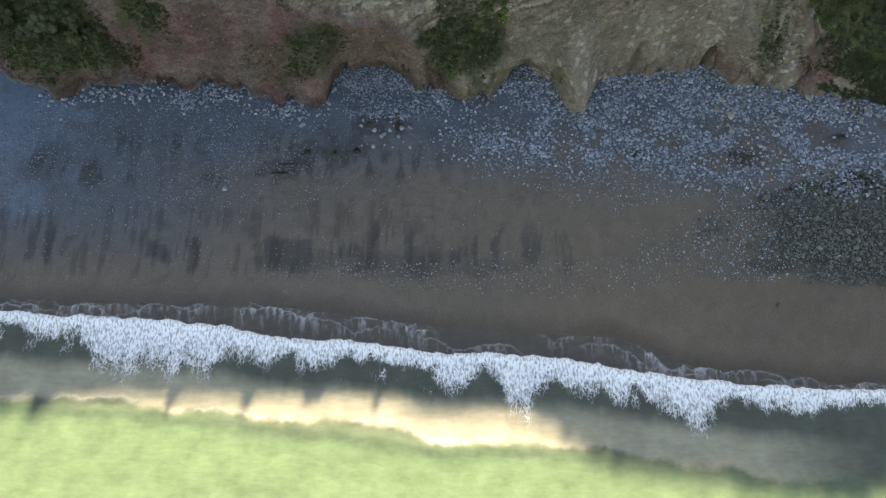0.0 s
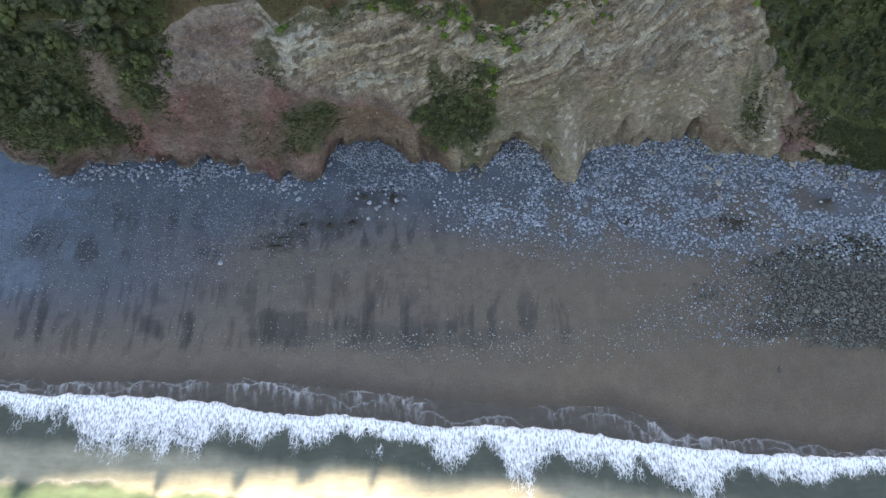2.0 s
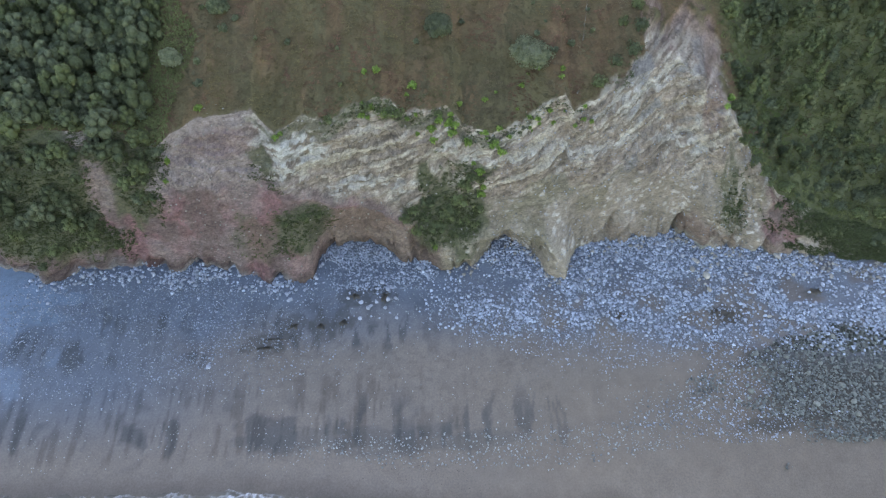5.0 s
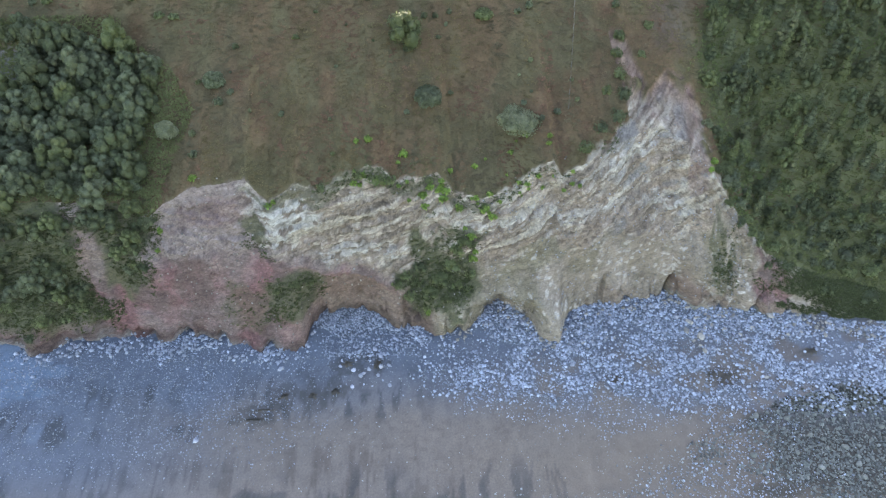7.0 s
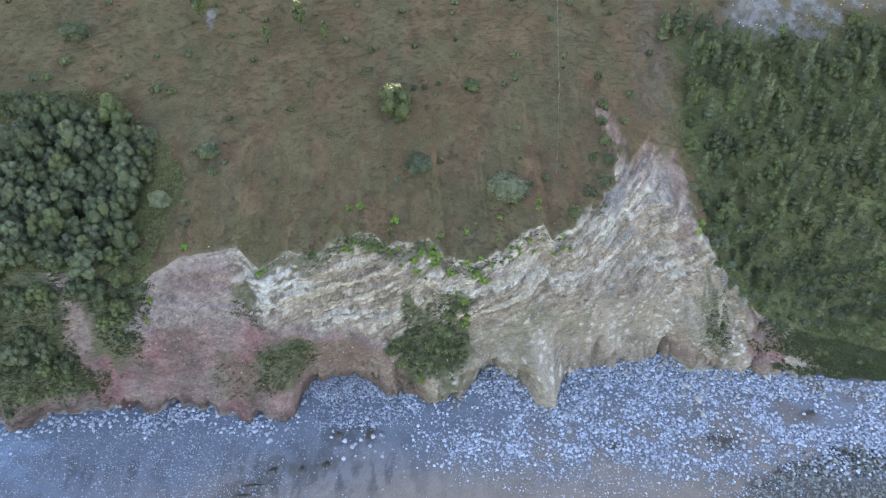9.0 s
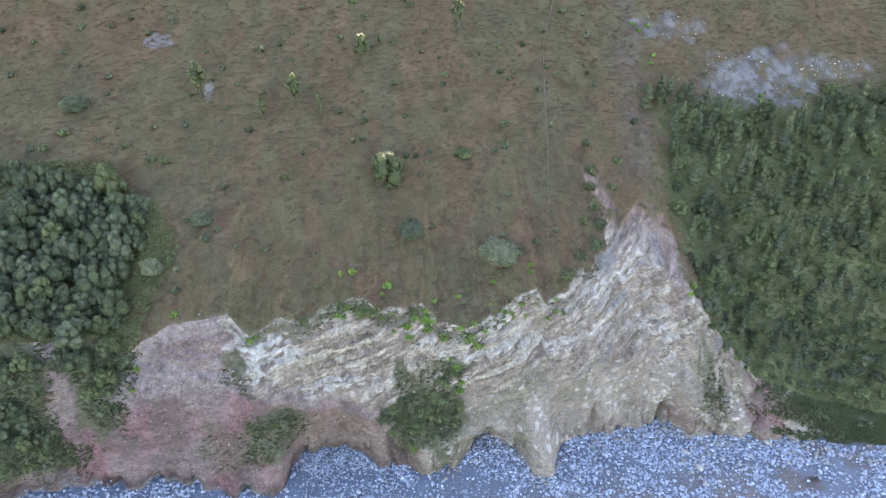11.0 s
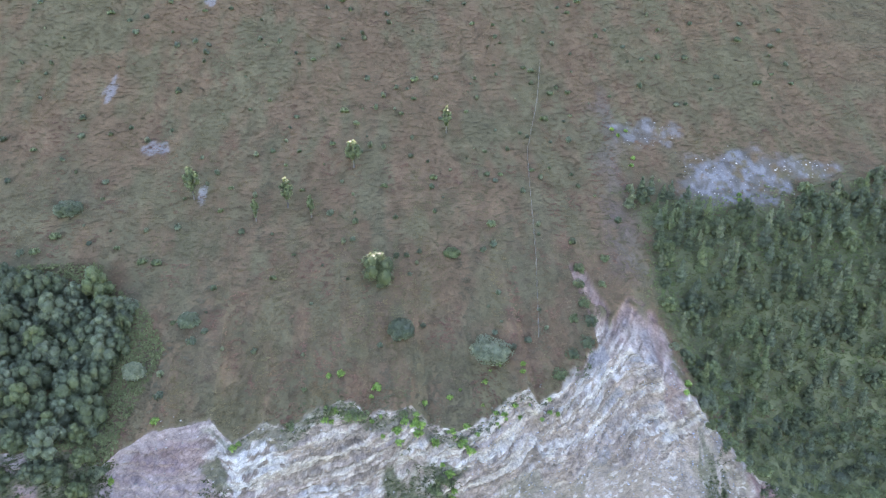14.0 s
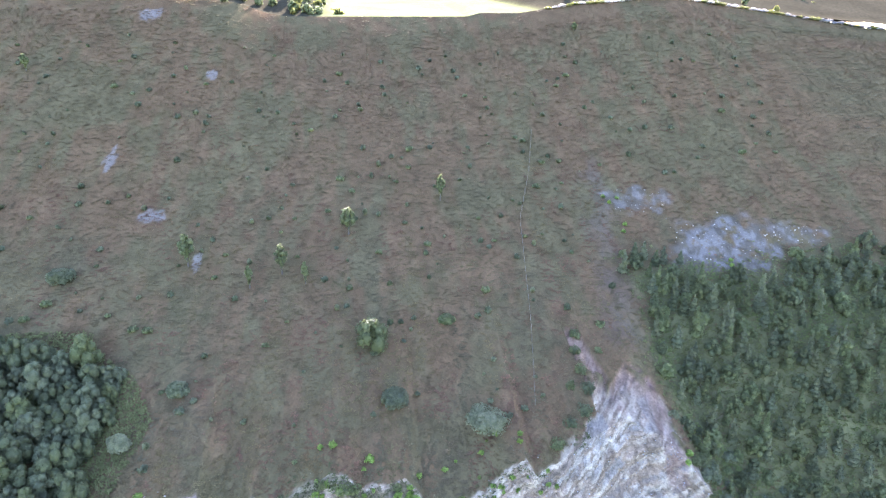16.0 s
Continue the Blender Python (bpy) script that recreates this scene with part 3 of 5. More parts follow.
def foam_density(x, y):
    """How thickly foam lies on the water, 0 to 1."""
    front = wave_line(x) + 0.9 * (fbm(x / 3.0, 0 * x, 71) - 0.5) + 0.5 * (fbm(x / 0.9, 0 * x, 72) - 0.5)
    d = front - y
    de = d + 1.6 * (fbm(x / 1.5, y / 1.9, 77) - 0.5) * smooth(0.8, 2.5, d)
    warp = x + 1.6 * (fbm(x / 2.0, y / 2.0, 79) - 0.5)
    width = 2.3 + 1.9 * fbm(warp / 1.3, 0 * x, 75)
    for mid, half, reach in ((-66, 3, 1.6), (-52, 6.5, 8.0), (-41, 5.5, 7.0), (-31, 4, 3.0), (-20, 3, 1.6), (1.5, 3.0, 4.4), (12.5, 4.2, 7.4), (22, 3.2, 4.4), (28, 2.0, 3.0), (38.5, 5.5, 5.6), (55, 5, 1.8)):
        width = width + reach * np.exp(-(((warp - mid) / half) ** 4)) * (0.45 + 1.1 * fbm(warp / 1.5, 0 * x, 74))
    width = width * smooth(95, 60, np.abs(x)) + 0.5
    body = smooth(-0.12, 0.1, d) * (1 - smooth(0.55, 1.1, de / width))
    body = body * (0.89 - 0.60 * np.clip(de / width, 0, 1) + 0.14 * np.exp(-np.maximum(d, 0) / 0.8) + 0.25 * (fbm(x / 1.1, y / 1.1, 78) - 0.5))
    trail = 0.56 * smooth(0, 0.5, d) * (1 - smooth(2, 9, d)) * smooth(0.48, 0.62, fbm(warp / 2.6, y / 9, 76)) * smooth(60, 30, x)
    # thin lips of spent waves on the sand, with strands drawn down behind them
    lines = np.zeros_like(x)
    for k, (cell, push, seed, strong) in enumerate(((10.0, 0.3, 81, 0.50), (15.0, -1.2, 85, 0.34), (7.0, 1.0, 87, 0.28))):
        arc = ((x / cell + 0.37 * k + 0.9 * fbm(x / 14, 0 * x, seed)) % 1.0) * 2 - 1
        lip = shore_line(x) + push + 1.2 * (1 - np.abs(arc) ** 2.6) - 0.9 + 2.2 * (fbm(x / 5, 0 * x, seed + 1) - 0.5) + 0.9 * (fbm(x / 1.0, 0 * x, seed + 4) - 0.5)
        e = lip - y
        keep = smooth(0.25, 0.5, vnoise(x / 6, 0 * x + seed, seed)) * strong
        line = np.exp(-((e - 0.13) / 0.12) ** 2) * (0.15 + 0.75 * fbm(x / 1.4, y / 1.4, seed + 2)) * keep
        strand = smooth(0.52, 0.68, fbm(x / 0.55 + 0.2 * y, y / 3.2, seed + 3)) * smooth(0, 0.1, e) * np.exp(-np.maximum(e, 0) / 1.7) * 0.75 * keep
        film = 0.02 * smooth(0, 0.1, e) * (0.4 + fbm(x / 1.5, y / 2.5, seed + 5)) * keep
        lines = np.maximum(lines, np.where(d < 0.1, np.maximum.reduce([line, strand, film]), 0))
    rim = 0.95 * np.exp(-((d - 0.25) / 0.35) ** 2)
    lines = np.maximum(lines, np.exp(-((d - 0.22) / 0.24) ** 4) * smooth(95, 70, np.abs(x)) * (0.7 + 0.5 * fbm(x / 2, y / 2, 89)))
    # the low crest of the next wave, out in the sun
    crest = d - 14.8 + 3.2 * fbm(x / 9, y / 30, 93) + 0.6 * (fbm(x / 1.2, 0 * x, 94) - 0.5)
    lines = np.maximum(lines, 0.16 * np.exp(-(crest / 0.2) ** 2) * smooth(0.42, 0.6, fbm(x / 4, 0 * x, 95)) * smooth(40, 20, x))
    return np.clip(np.maximum.reduce([body, trail, rim * smooth(95, 70, np.abs(x))]), 0, 1), d, np.clip(lines, 0, 1)


def build_sea():
    xs = np.concatenate([far_x, np.arange(-88, 90, 0.26), -far_x[::-1]])
    ys = np.concatenate([[-4500, -2000, -800, -300, -120, -60, -40, -30, -24, -20, -16, -12], np.arange(-9, 2, 0.5), np.arange(2, 9, 0.28), np.arange(9, 28.5, 0.15), [31, 36, 40]])
    x, y = np.meshgrid(xs, ys)
    f, d, lines = foam_density(x, y)
    b = bed(x, y)
    lip = shore_line(x) + 0.8 + 2.0 * (fbm(x / 4.5, 0 * x, 97) - 0.5) + 0.5 * (fbm(x / 0.9, 0 * x, 98) - 0.5)
    swell = 0.30 * (fbm(x / 9, y / 4, 91, 3) - 0.5) + 0.16 * np.exp(-((d - 15.5 + 2.5 * fbm(x / 20, 0 * x, 92)) / 1.1) ** 2) * smooth(40, 10, x)
    sea = swell * smooth(0.5, 4, d) + 0.45 * np.exp(-((d - 0.5) / 0.7) ** 2) + 0.22 * f
    film = np.where(y < lip, b + 0.03 + 0.08 * f + 0.03 * lines, b - 0.2)
    z = np.where(d > 0, np.maximum(sea, b + 0.05), film)
    z = np.where(np.abs(x) > 110, np.where(d > 0, 0.0, b - 0.3), z)
    deep = mixc((0.085, 0.095, 0.072), (0.128, 0.188, 0.098), smooth(11, 18, d))
    cream = smooth(6, 9.5, d) * (1 - smooth(14.3, 15.8, d + 3.2 * fbm(x / 9, y / 30, 93) + 1.2 * (fbm(x / 3, y / 1.5, 96) - 0.5))) * smooth(70, 45, x)
    c = mixc(deep, (0.36, 0.335, 0.24), cream * 0.9)
    c = mixc(c, (0.098, 0.084, 0.067), 1 - smooth(-0.3, 0.3, d))
    me = mesh_of("sea", np.stack([x, y, z], -1).reshape(-1, 3), grid_faces(len(ys), len(xs)), M_WATER, c.reshape(-1, 3), f.ravel())
    at = me.attributes.new("streak", "FLOAT", "POINT")
    at.data.foreach_set("value", lines.astype(np.float32).ravel())
    tagged(new("sea", me), "silty green sea breaking in white lacy foam", "sea", kind="structure")


def bare(x, v):
    """Bare rock on the upper slope: the scar that runs up from the cliff."""
    y = land(x, v)[1]
    west = np.interp(y, [76, 82, 84.4, 87.5, 90, 93.6, 97, 99], [28, 30, 33, 37.5, 40.5, 43.0, 46, 48])
    east = np.interp(y, [76, 83, 92, 96, 99], [58, 54.2, 54.6, 53.6, 51])
    q = np.abs(x - (west + east) / 2) / ((east - west) / 2) + 0.45 * (fbm(x / 2.2, y / 2.2, 101) - 0.5)
    # a thin reddish runnel beside it
    side = np.abs(x - np.interp(y, [88, 98, 103, 108], [40.6, 41.6, 40.4, 40.0])) / np.interp(y, [88, 96, 104, 108], [1.4, 2.2, 1.8, 1.4]) + 0.8 * (fbm(x / 1.4, y / 2.0, 99) - 0.5)
    side = (1 - smooth(0.75, 1.1, side)) * (1 - smooth(106.5, 108.5, y)) * smooth(0.3, 0.45, fbm(x / 2, y / 2.6, 100))
    lip = (1 - smooth(0.0, 0.6, y - rim_y(x) + 2.4 * (fbm(x / 1.6, y / 2, 102) - 0.42))) * smooth(-45, -40, x) * smooth(58, 54, x)
    tufted = 1 - 0.9 * smooth(92, 97, y) * smooth(0.44, 0.54, fbm(x / 2.2, y / 2.6, 103))
    return np.maximum.reduce([(1 - smooth(0.90, 1.0, q)) * (1 - smooth(96.5, 100.5, y + 3 * (fbm(x / 2, y / 2, 98) - 0.5))) * tufted, lip, side])


def rock_tint(x, y, z, v):
    n1, n2 = fbm(x / 5, z / 5 + y / 9, 111), fbm(x / 1.1, z / 0.8, 112, 4)
    dip, along = strata(x, z)
    gap, who = cells(along / 2.4, dip / 0.6, 45)
    gap3, who3 = cells(along / 1.3, dip / 0.42, 51)
    w = np.clip(v, 0, 1)
    marl, beds, scree = zones(x, w)
    # grey-brown rock, pinkish in the west
    c = mixc((0.215, 0.178, 0.150), (0.262, 0.222, 0.190), n1)
    c = mixc(c, mixc((0.172, 0.140, 0.138), (0.240, 0.205, 0.202), who3), smooth(-18, -30, x) * 0.85)
    # banded beds: pale gypsum and limestone between brown seams
    band = 0.50 * fbm(dip / 0.85, along / 16, 113, 3) + 0.34 * fbm(dip / 0.42, along / 3.2, 128, 3) + 0.16 * fbm(along / 0.9, dip / 0.7, 149, 3) + 0.10 * (who3 - 0.5)
    c = mixc(c, (0.375, 0.350, 0.300), smooth(0.47, 0.60, band) * beds * 0.85)
    c = mixc(c, (0.140, 0.120, 0.096), smooth(0.47, 0.37, band) * beds * 0.75 * smooth(0.3, 0.55, fbm(along / 4, dip / 2, 148)))
    seam = np.abs((dip / 1.6 + 0.9 * fbm(along / 14, dip / 4, 104)) % 1.0 - 0.5)
    c = mixc(c, (0.098, 0.084, 0.064), smooth(0.12, 0.04, seam) * smooth(0.42, 0.56, fbm(along / 6, dip / 1.5, 105)) * beds * 0.8)
    c = mixc(c, (0.232, 0.192, 0.160), smooth(0.44, 0.60, fbm(along / 7, dip / 2.6, 106)) * smooth(10, 30, x) * beds * 0.75)
    c = mixc(c, (0.215, 0.225, 0.235), smooth(0.55, 0.66, fbm(along / 5, dip / 2.4, 109)) * smooth(30, 40, x) * beds * 0.6)
    # bluish white spalled patches
    for cx, cv, rx, rv, amt in ((-23, 0.86, 6.0, 0.10, 0.8), (-9, 0.60, 8, 0.05, 0.6), (30, 0.72, 10, 0.05, 0.4), (12, 0.78, 9, 0.05, 0.4), (36, 0.93, 7, 0.05, 0.5), (46, 0.70, 5, 0.05, 0.45)):
        c = mixc(c, (0.38, 0.388, 0.385), blob(x, v, cx, cv, rx, rv, 0.7, 114) * amt * smooth(0.2, 0.5, who3))
    # the tan apron round the alcove
    arch = np.hypot((x - 15.5) / 12.5, (w - 0.02) / 0.29)
    c = mixc(c, (0.290, 0.262, 0.200), smooth(1.22, 1.02, arch + 0.3 * (n1 - 0.5)) * (1 - 0.5 * smooth(0.62, 0.45, arch)) * 0.85)
    # scree streaked down the slope, specked with pale chips
    run = fbm((x - 4 * w) / 2.2, w * 3.0, 108, 3)
    c = mixc(c, mixc((0.178, 0.158, 0.128), (0.248, 0.222, 0.190), smooth(0.35, 0.65, run)), scree * 0.75)
    c = mixc(c, (0.150, 0.138, 0.098), scree * smooth(0.55, 0.68, fbm(x / 5, w * 5, 110)) * 0.6)
    c = mixc(c, (0.162, 0.150, 0.112), blob(x, v, 21, 0.47, 6, 0.07, 0.6, 120) * 0.8)
    chip = smooth(0.84, 0.88, cells(x / 0.55, z / 0.5, 57)[1]) * (0.25 * beds + scree) * smooth(0.40, 0.6, fbm(x / 4, z / 4, 58))
    c = mixc(c, (0.42, 0.41, 0.39), chip * 0.75)
    c = mixc(c, (0.255, 0.175, 0.140), smooth(91, 97, y + 4 * (n1 - 0.5)) * smooth(1.0, 1.02, v) * 0.8)
    # red marl, pinkest low in the west and along its upper lip
    pink = mixc((0.122, 0.090, 0.086), (0.164, 0.096, 0.098), smooth(0.35, 0.65, fbm(x / 3.5, w * 7, 115)))
    pink = mixc(pink, (0.162, 0.122, 0.104), smooth(-24, -16, x + 6 * (n1 - 0.5)) * smooth(0.0, 0.10, np.interp(x, [-27, -18, -12, -5], [0.60, 0.50, 0.42, 0.33]) - w))
    red = marl * (0.62 + 0.38 * smooth(0.4, 0.6, n1))
    for cx, cv, rx, rv, amt in ((67.5, 0.55, 4.5, 0.5, 0.85), (52.0, 0.14, 3.2, 0.12, 0.85), (57.0, 0.10, 2.6, 0.08, 0.5), (-57, 0.60, 3.0, 0.4, 0.35), (-36, 0.88, 9, 0.08, 0.35), (51.5, 0.97, 2.0, 0.22, 0.45), (47, 1.06, 6, 0.05, 0.35), (38, 0.12, 4, 0.08, 0.3)):
        red = np.maximum(red, amt * blob(x, v, cx, cv, rx, rv, 0.4, 116))
    c = mixc(c, pink, np.clip(red, 0, 1))
    c = c * np.array([1.10, 1.02, 0.89])
    c = c * (0.74 + 0.40 * n2 + 0.26 * (fbm(x / 0.5, z / 0.45, 147, 3) - 0.5))[..., None] * (1 + beds * 0.24 * (who - 0.5))[..., None] * (1 + (0.10 + 0.16 * beds) * (who3 - 0.5))[..., None]
    c = c * (1 - 0.22 * beds * (1 - smooth(0, 0.12, gap)))[..., None]
    # cracks between the blocks, and shade at the overhung foot put into the colour
    gap4, who4 = cells(along / 1.0, dip / 0.7, 62)
    gap5 = cells(along / 4.2, dip / 2.6, 63)[0]
    c = c * (1 - (0.20 * (1 - smooth(0, 0.14, gap4)) + 0.30 * (1 - smooth(0, 0.05, gap5))) * (1 - scree) * smooth(0.35, 0.6, fbm(x / 4, z / 4, 150)))[..., None]
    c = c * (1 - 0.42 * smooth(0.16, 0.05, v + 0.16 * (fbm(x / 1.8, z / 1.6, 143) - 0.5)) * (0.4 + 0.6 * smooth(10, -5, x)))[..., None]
    # weed-stained pale slabs at the wave-washed foot
    slab = smooth(0.10, 0.03, v + 0.08 * (n1 - 0.5)) * smooth(0.35, 0.6, fbm(x / 2.2, z / 1.2, 90))
    c = mixc(c, (0.27, 0.285, 0.235), slab * smooth(46, 50, x) * 0.8)
    c = mixc(c, (0.30, 0.285, 0.255), slab * smooth(-24, -28, x) * 0.5)
    # turf and ivy holding on the face
    green = blob(x, v, -22.5, 0.36, 5.5, 0.13, 0.5, 124) * 0.85
    for cx, cv, rx, rv, amt in ((-31, 0.30, 5, 0.14, 0.4), (-28.5, 0.78, 2.2, 0.07, 0.8), (56, 0.58, 1.5, 0.3, 0.7), (58.5, 0.45, 1.2, 0.3, 0.6), (-3, 0.95, 22, 0.05, 0.6), (-53, 0.80, 6, 0.30, 0.9), (-73, 0.6, 14, 0.7, 1.0), (92, 0.6, 20, 0.45, 1.0), (4.5, 0.40, 7, 0.30, 0.95), (9, 0.70, 3.5, 0.05, 0.8)):
        green = np.maximum(green, amt * blob(x, v, cx, cv, rx, rv, 0.8, 125))
    green = np.maximum(green, 0.9 * blob(x, v, -62, 0.28, 4.5, 0.2, 0.8, 127))
    green = green * (1 - 0.9 * blob(x, v, -57, 0.60, 2.4, 0.24, 0.6, 126))
    green = np.maximum(green, smooth(70, 75, x) * smooth(0.45, 0.62, v + 0.3 * (n1 - 0.5)))
    green = green * smooth(0.06, 0.16, v + 0.2 * (n1 - 0.5))
    turf = mixc((0.060, 0.062, 0.032), (0.098, 0.096, 0.050), n2)
    return mixc(c, turf, green)


def east_wood(x, y):
    """Where the undergrowth of the eastern wood has taken hold, with a ragged edge."""
    n = fbm(x / 5, y / 6, 145) - 0.5
    return smooth(-2, 3, x - np.interp(y, [70, 90, 98, 128], [58, 56, 55, 57]) + 9 * n * smooth(92, 104, y)) * (1 - smooth(116, 128, y + 14 * (fbm(x / 8, y / 5, 146) - 0.5)))


def build_land():
    vs_c, vs_h = np.linspace(0, 1, 165), np.concatenate([np.linspace(1, 1.2, 90), np.linspace(1.205, 2, 170)])
    x, v = np.meshgrid(COLS, vs_c)
    x, y, z = land(x, v)
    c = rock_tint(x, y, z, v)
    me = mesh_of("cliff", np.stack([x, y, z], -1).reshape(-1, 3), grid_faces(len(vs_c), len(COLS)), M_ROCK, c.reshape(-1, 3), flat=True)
    tagged(new("cliff", me), "crumbling cliff of banded pale rock and red marl", "cliff", kind="structure")
    x, v = np.meshgrid(COLS, vs_h)
    x, y, z = land(x, v)
    scar = bare(x, v)
    rock = rock_tint(x, y, z, v)
    z = z - scar * (0.8 + 1.6 * (fbm(x / 2.2, y / 3, 131) - 0.5) - 0.8 * np.abs(fbm(x / 1.2, y / 5, 132) - 0.5)) * smooth(0, 0.03, v - 1)
    litter = mixc((0.130, 0.087, 0.048), (0.110, 0.092, 0.048), smooth(0.38, 0.62, 0.5 * fbm(x / 14, y / 18, 133) + 0.5 * fbm(x / 3, y / 7, 129)))
    litter = mixc(litter, (0.112, 0.114, 0.054), east_wood(x, y))
    gully = 1 - smooth(0.5, 6.5, np.abs(x - np.interp(y, [100, 130, 165], [50, 55, 61])) + 4 * (fbm(x / 4, y / 5, 140) - 0.5))
    litter = mixc(litter, (0.112, 0.090, 0.074), gully * smooth(100, 106, y) * (1 - smooth(150, 165, y)) * 0.5 * smooth(0.3, 0.6, fbm(x / 3, y / 4, 130)))
    c = mixc(litter, rock, scar)
    quarry = np.maximum.reduce([0.8 * blob(x, y, 104, 130.5, 8, 3.5, 0.6, 139), blob(x, y, 85, 128.5, 14, 9, 0.6, 134), 0.8 * blob(x, y, 68, 143.5, 8, 4, 0.8, 135)]) * smooth(0.28, 0.42, fbm(x / 3, y / 2.4, 144))
    c = mixc(c, mixc((0.11, 0.096, 0.074), (0.172, 0.160, 0.142), smooth(0.42, 0.60, fbm(x / 1.6, y / 1.6, 136))), quarry)
    for cx, cy, rx, ry in ((-63, 160, 1.5, 3), (-50, 143, 3, 2), (-37.5, 130.5, 1, 2.6), (-42.5, 189, 1.6, 2), (-64, 214, 3, 3), (-76, 105.5, 6, 4.5)):
        c = mixc(c, (0.25, 0.24, 0.23), blob(x, y, cx, cy, rx, ry, 0.8, 137) * 0.5)
    c = c * (0.86 + 0.28 * fbm(x / 2.4, y / 3.0, 138))[..., None]
    me = mesh_of("hillside", np.stack([x, y, z], -1).reshape(-1, 3), grid_faces(len(vs_h), len(COLS)), M_HILL, c.reshape(-1, 3))
    tagged(new("hillside", me), "steep shaded hillside under brown bracken", "hillside", kind="structure")
    # the pasture beyond the crest, out to the horizon
    ys = np.concatenate([CREST_Y + np.arange(0, 130, 5.0), [370, 420, 500, 700, 1000, 1800, 4500]])
    x, y = np.meshgrid(COLS[::3], ys)
    z = np.interp(x, CREST_X, CREST_Z) + 0.075 * np.clip(y - CREST_Y, 0, 110) * smooth(90, 50, x) * smooth(-40, -15, x) - 0.004 * np.clip(y - 370, 0, 5000)
    z = z + 0.30 * np.clip(y - CREST_Y - 3, 0, 45) * np.maximum(smooth(62, 76, x), smooth(-6, -22, x)) + 0.3 * (fbm(x / 12, y / 12, 141) - 0.5) * smooth(0, 8, y - CREST_Y)
    c = mixc((0.13, 0.16, 0.065), (0.17, 0.18, 0.08), fbm(x / 15, y / 15, 142))
    # ends coloured as dark scrub, the east one standing in for shaded ground
    c = mixc(c, (0.050, 0.045, 0.030), np.maximum(smooth(58, 66, x), smooth(-6, -20, x)))
    me = mesh_of("pasture", np.stack([x, y, z], -1).reshape(-1, 3), grid_faces(len(ys), x.shape[1]), M_FIELD, c.reshape(-1, 3))
    tagged(new("pasture", me), "sunlit pale green pasture beyond the crest", "field", kind="structure")


build_beach()
build_sea()
build_land()

# ---- stones, foliage and small wood: mesh makers ----
def ico(subdiv):
    bm = bmesh.new()
    bmesh.ops.create_icosphere(bm, subdivisions=subdiv, radius=1.0)
    v = np.array([p.co[:] for p in bm.verts])
    f = np.array([[q.index for q in p.verts] for p in bm.faces])
    bm.free()
    return v, f


ICO1, ICO2, ICO3 = ico(1), ico(2), ico(3)


def rock_shape(rng, base, flat=0.6, rough=0.22):
    """An angular, worn stone about one metre across, resting on z = 0."""
    v = base[0].copy()
    for _ in range(13):
        n = rng.normal(size=3)
        n /= np.linalg.norm(n)
        cut = rng.uniform(0.45, 0.85)
        over = np.maximum(v @ n - cut, 0)
        v = v - over[:, None] * n * 0.85
    v = v * (1 + rough * (rng.random(len(v))[:, None] - 0.5))
    v = v * np.array([1, rng.uniform(0.65, 0.95), flat * rng.uniform(0.8, 1.2)]) * 0.5
    v[:, 2] -= v[:, 2].min() + 0.12 * np.ptp(v[:, 2])
    return v


def turned(v, angle):
    c, s = np.cos(angle), np.sin(angle)
    return np.stack([v[..., 0] * c - v[..., 1] * s, v[..., 0] * s + v[..., 1] * c, v[..., 2]], -1)


def stone_field(name, pts, sizes, mat, label, seed, base=None, category="stones", single="", count=0):
    """Many stones in one mesh, each with its own place, size and turn; the largest ones apart, under a common root."""
    rng = np.random.default_rng(seed)
    base = base or ICO1
    shapes = [rock_shape(rng, base) for _ in range(9)]
    n, k = len(pts), len(base[0])
    pick, ang = rng.integers(0, 9, n), rng.uniform(0, 6.28, n)
    big = np.argsort(-sizes)[:count]
    root = None
    if count:
        root = tagged(new(name), label, category)
        own = [mesh_of(single, s, base[1], mat, flat=True) for s in shapes]
        for i in big:
            ob = part(single, own[pick[i]], root)
            ob.matrix_basis = Matrix.Translation(tuple(pts[i])) @ Matrix.Rotation(ang[i], 4, "Z") @ Matrix.Scale(sizes[i], 4)
    rest = np.setdiff1d(np.arange(n), big)
    pts, sizes, pick, ang, n = pts[rest], sizes[rest], pick[rest], ang[rest], len(rest)
    v = np.array(shapes)[pick]
    v = turned(v * sizes[:, None, None], ang[:, None]) + pts[:, None, :]
    f = base[1][None] + (np.arange(n) * k)[:, None, None]
    me = mesh_of(name, v.reshape(-1, 3), f.reshape(-1, 3), mat, flat=True)
    if root:
        tagged(part("shingle", me, root), kind="stuff")
        return root
    return tagged(new(name, me), label, category, kind="stuff")


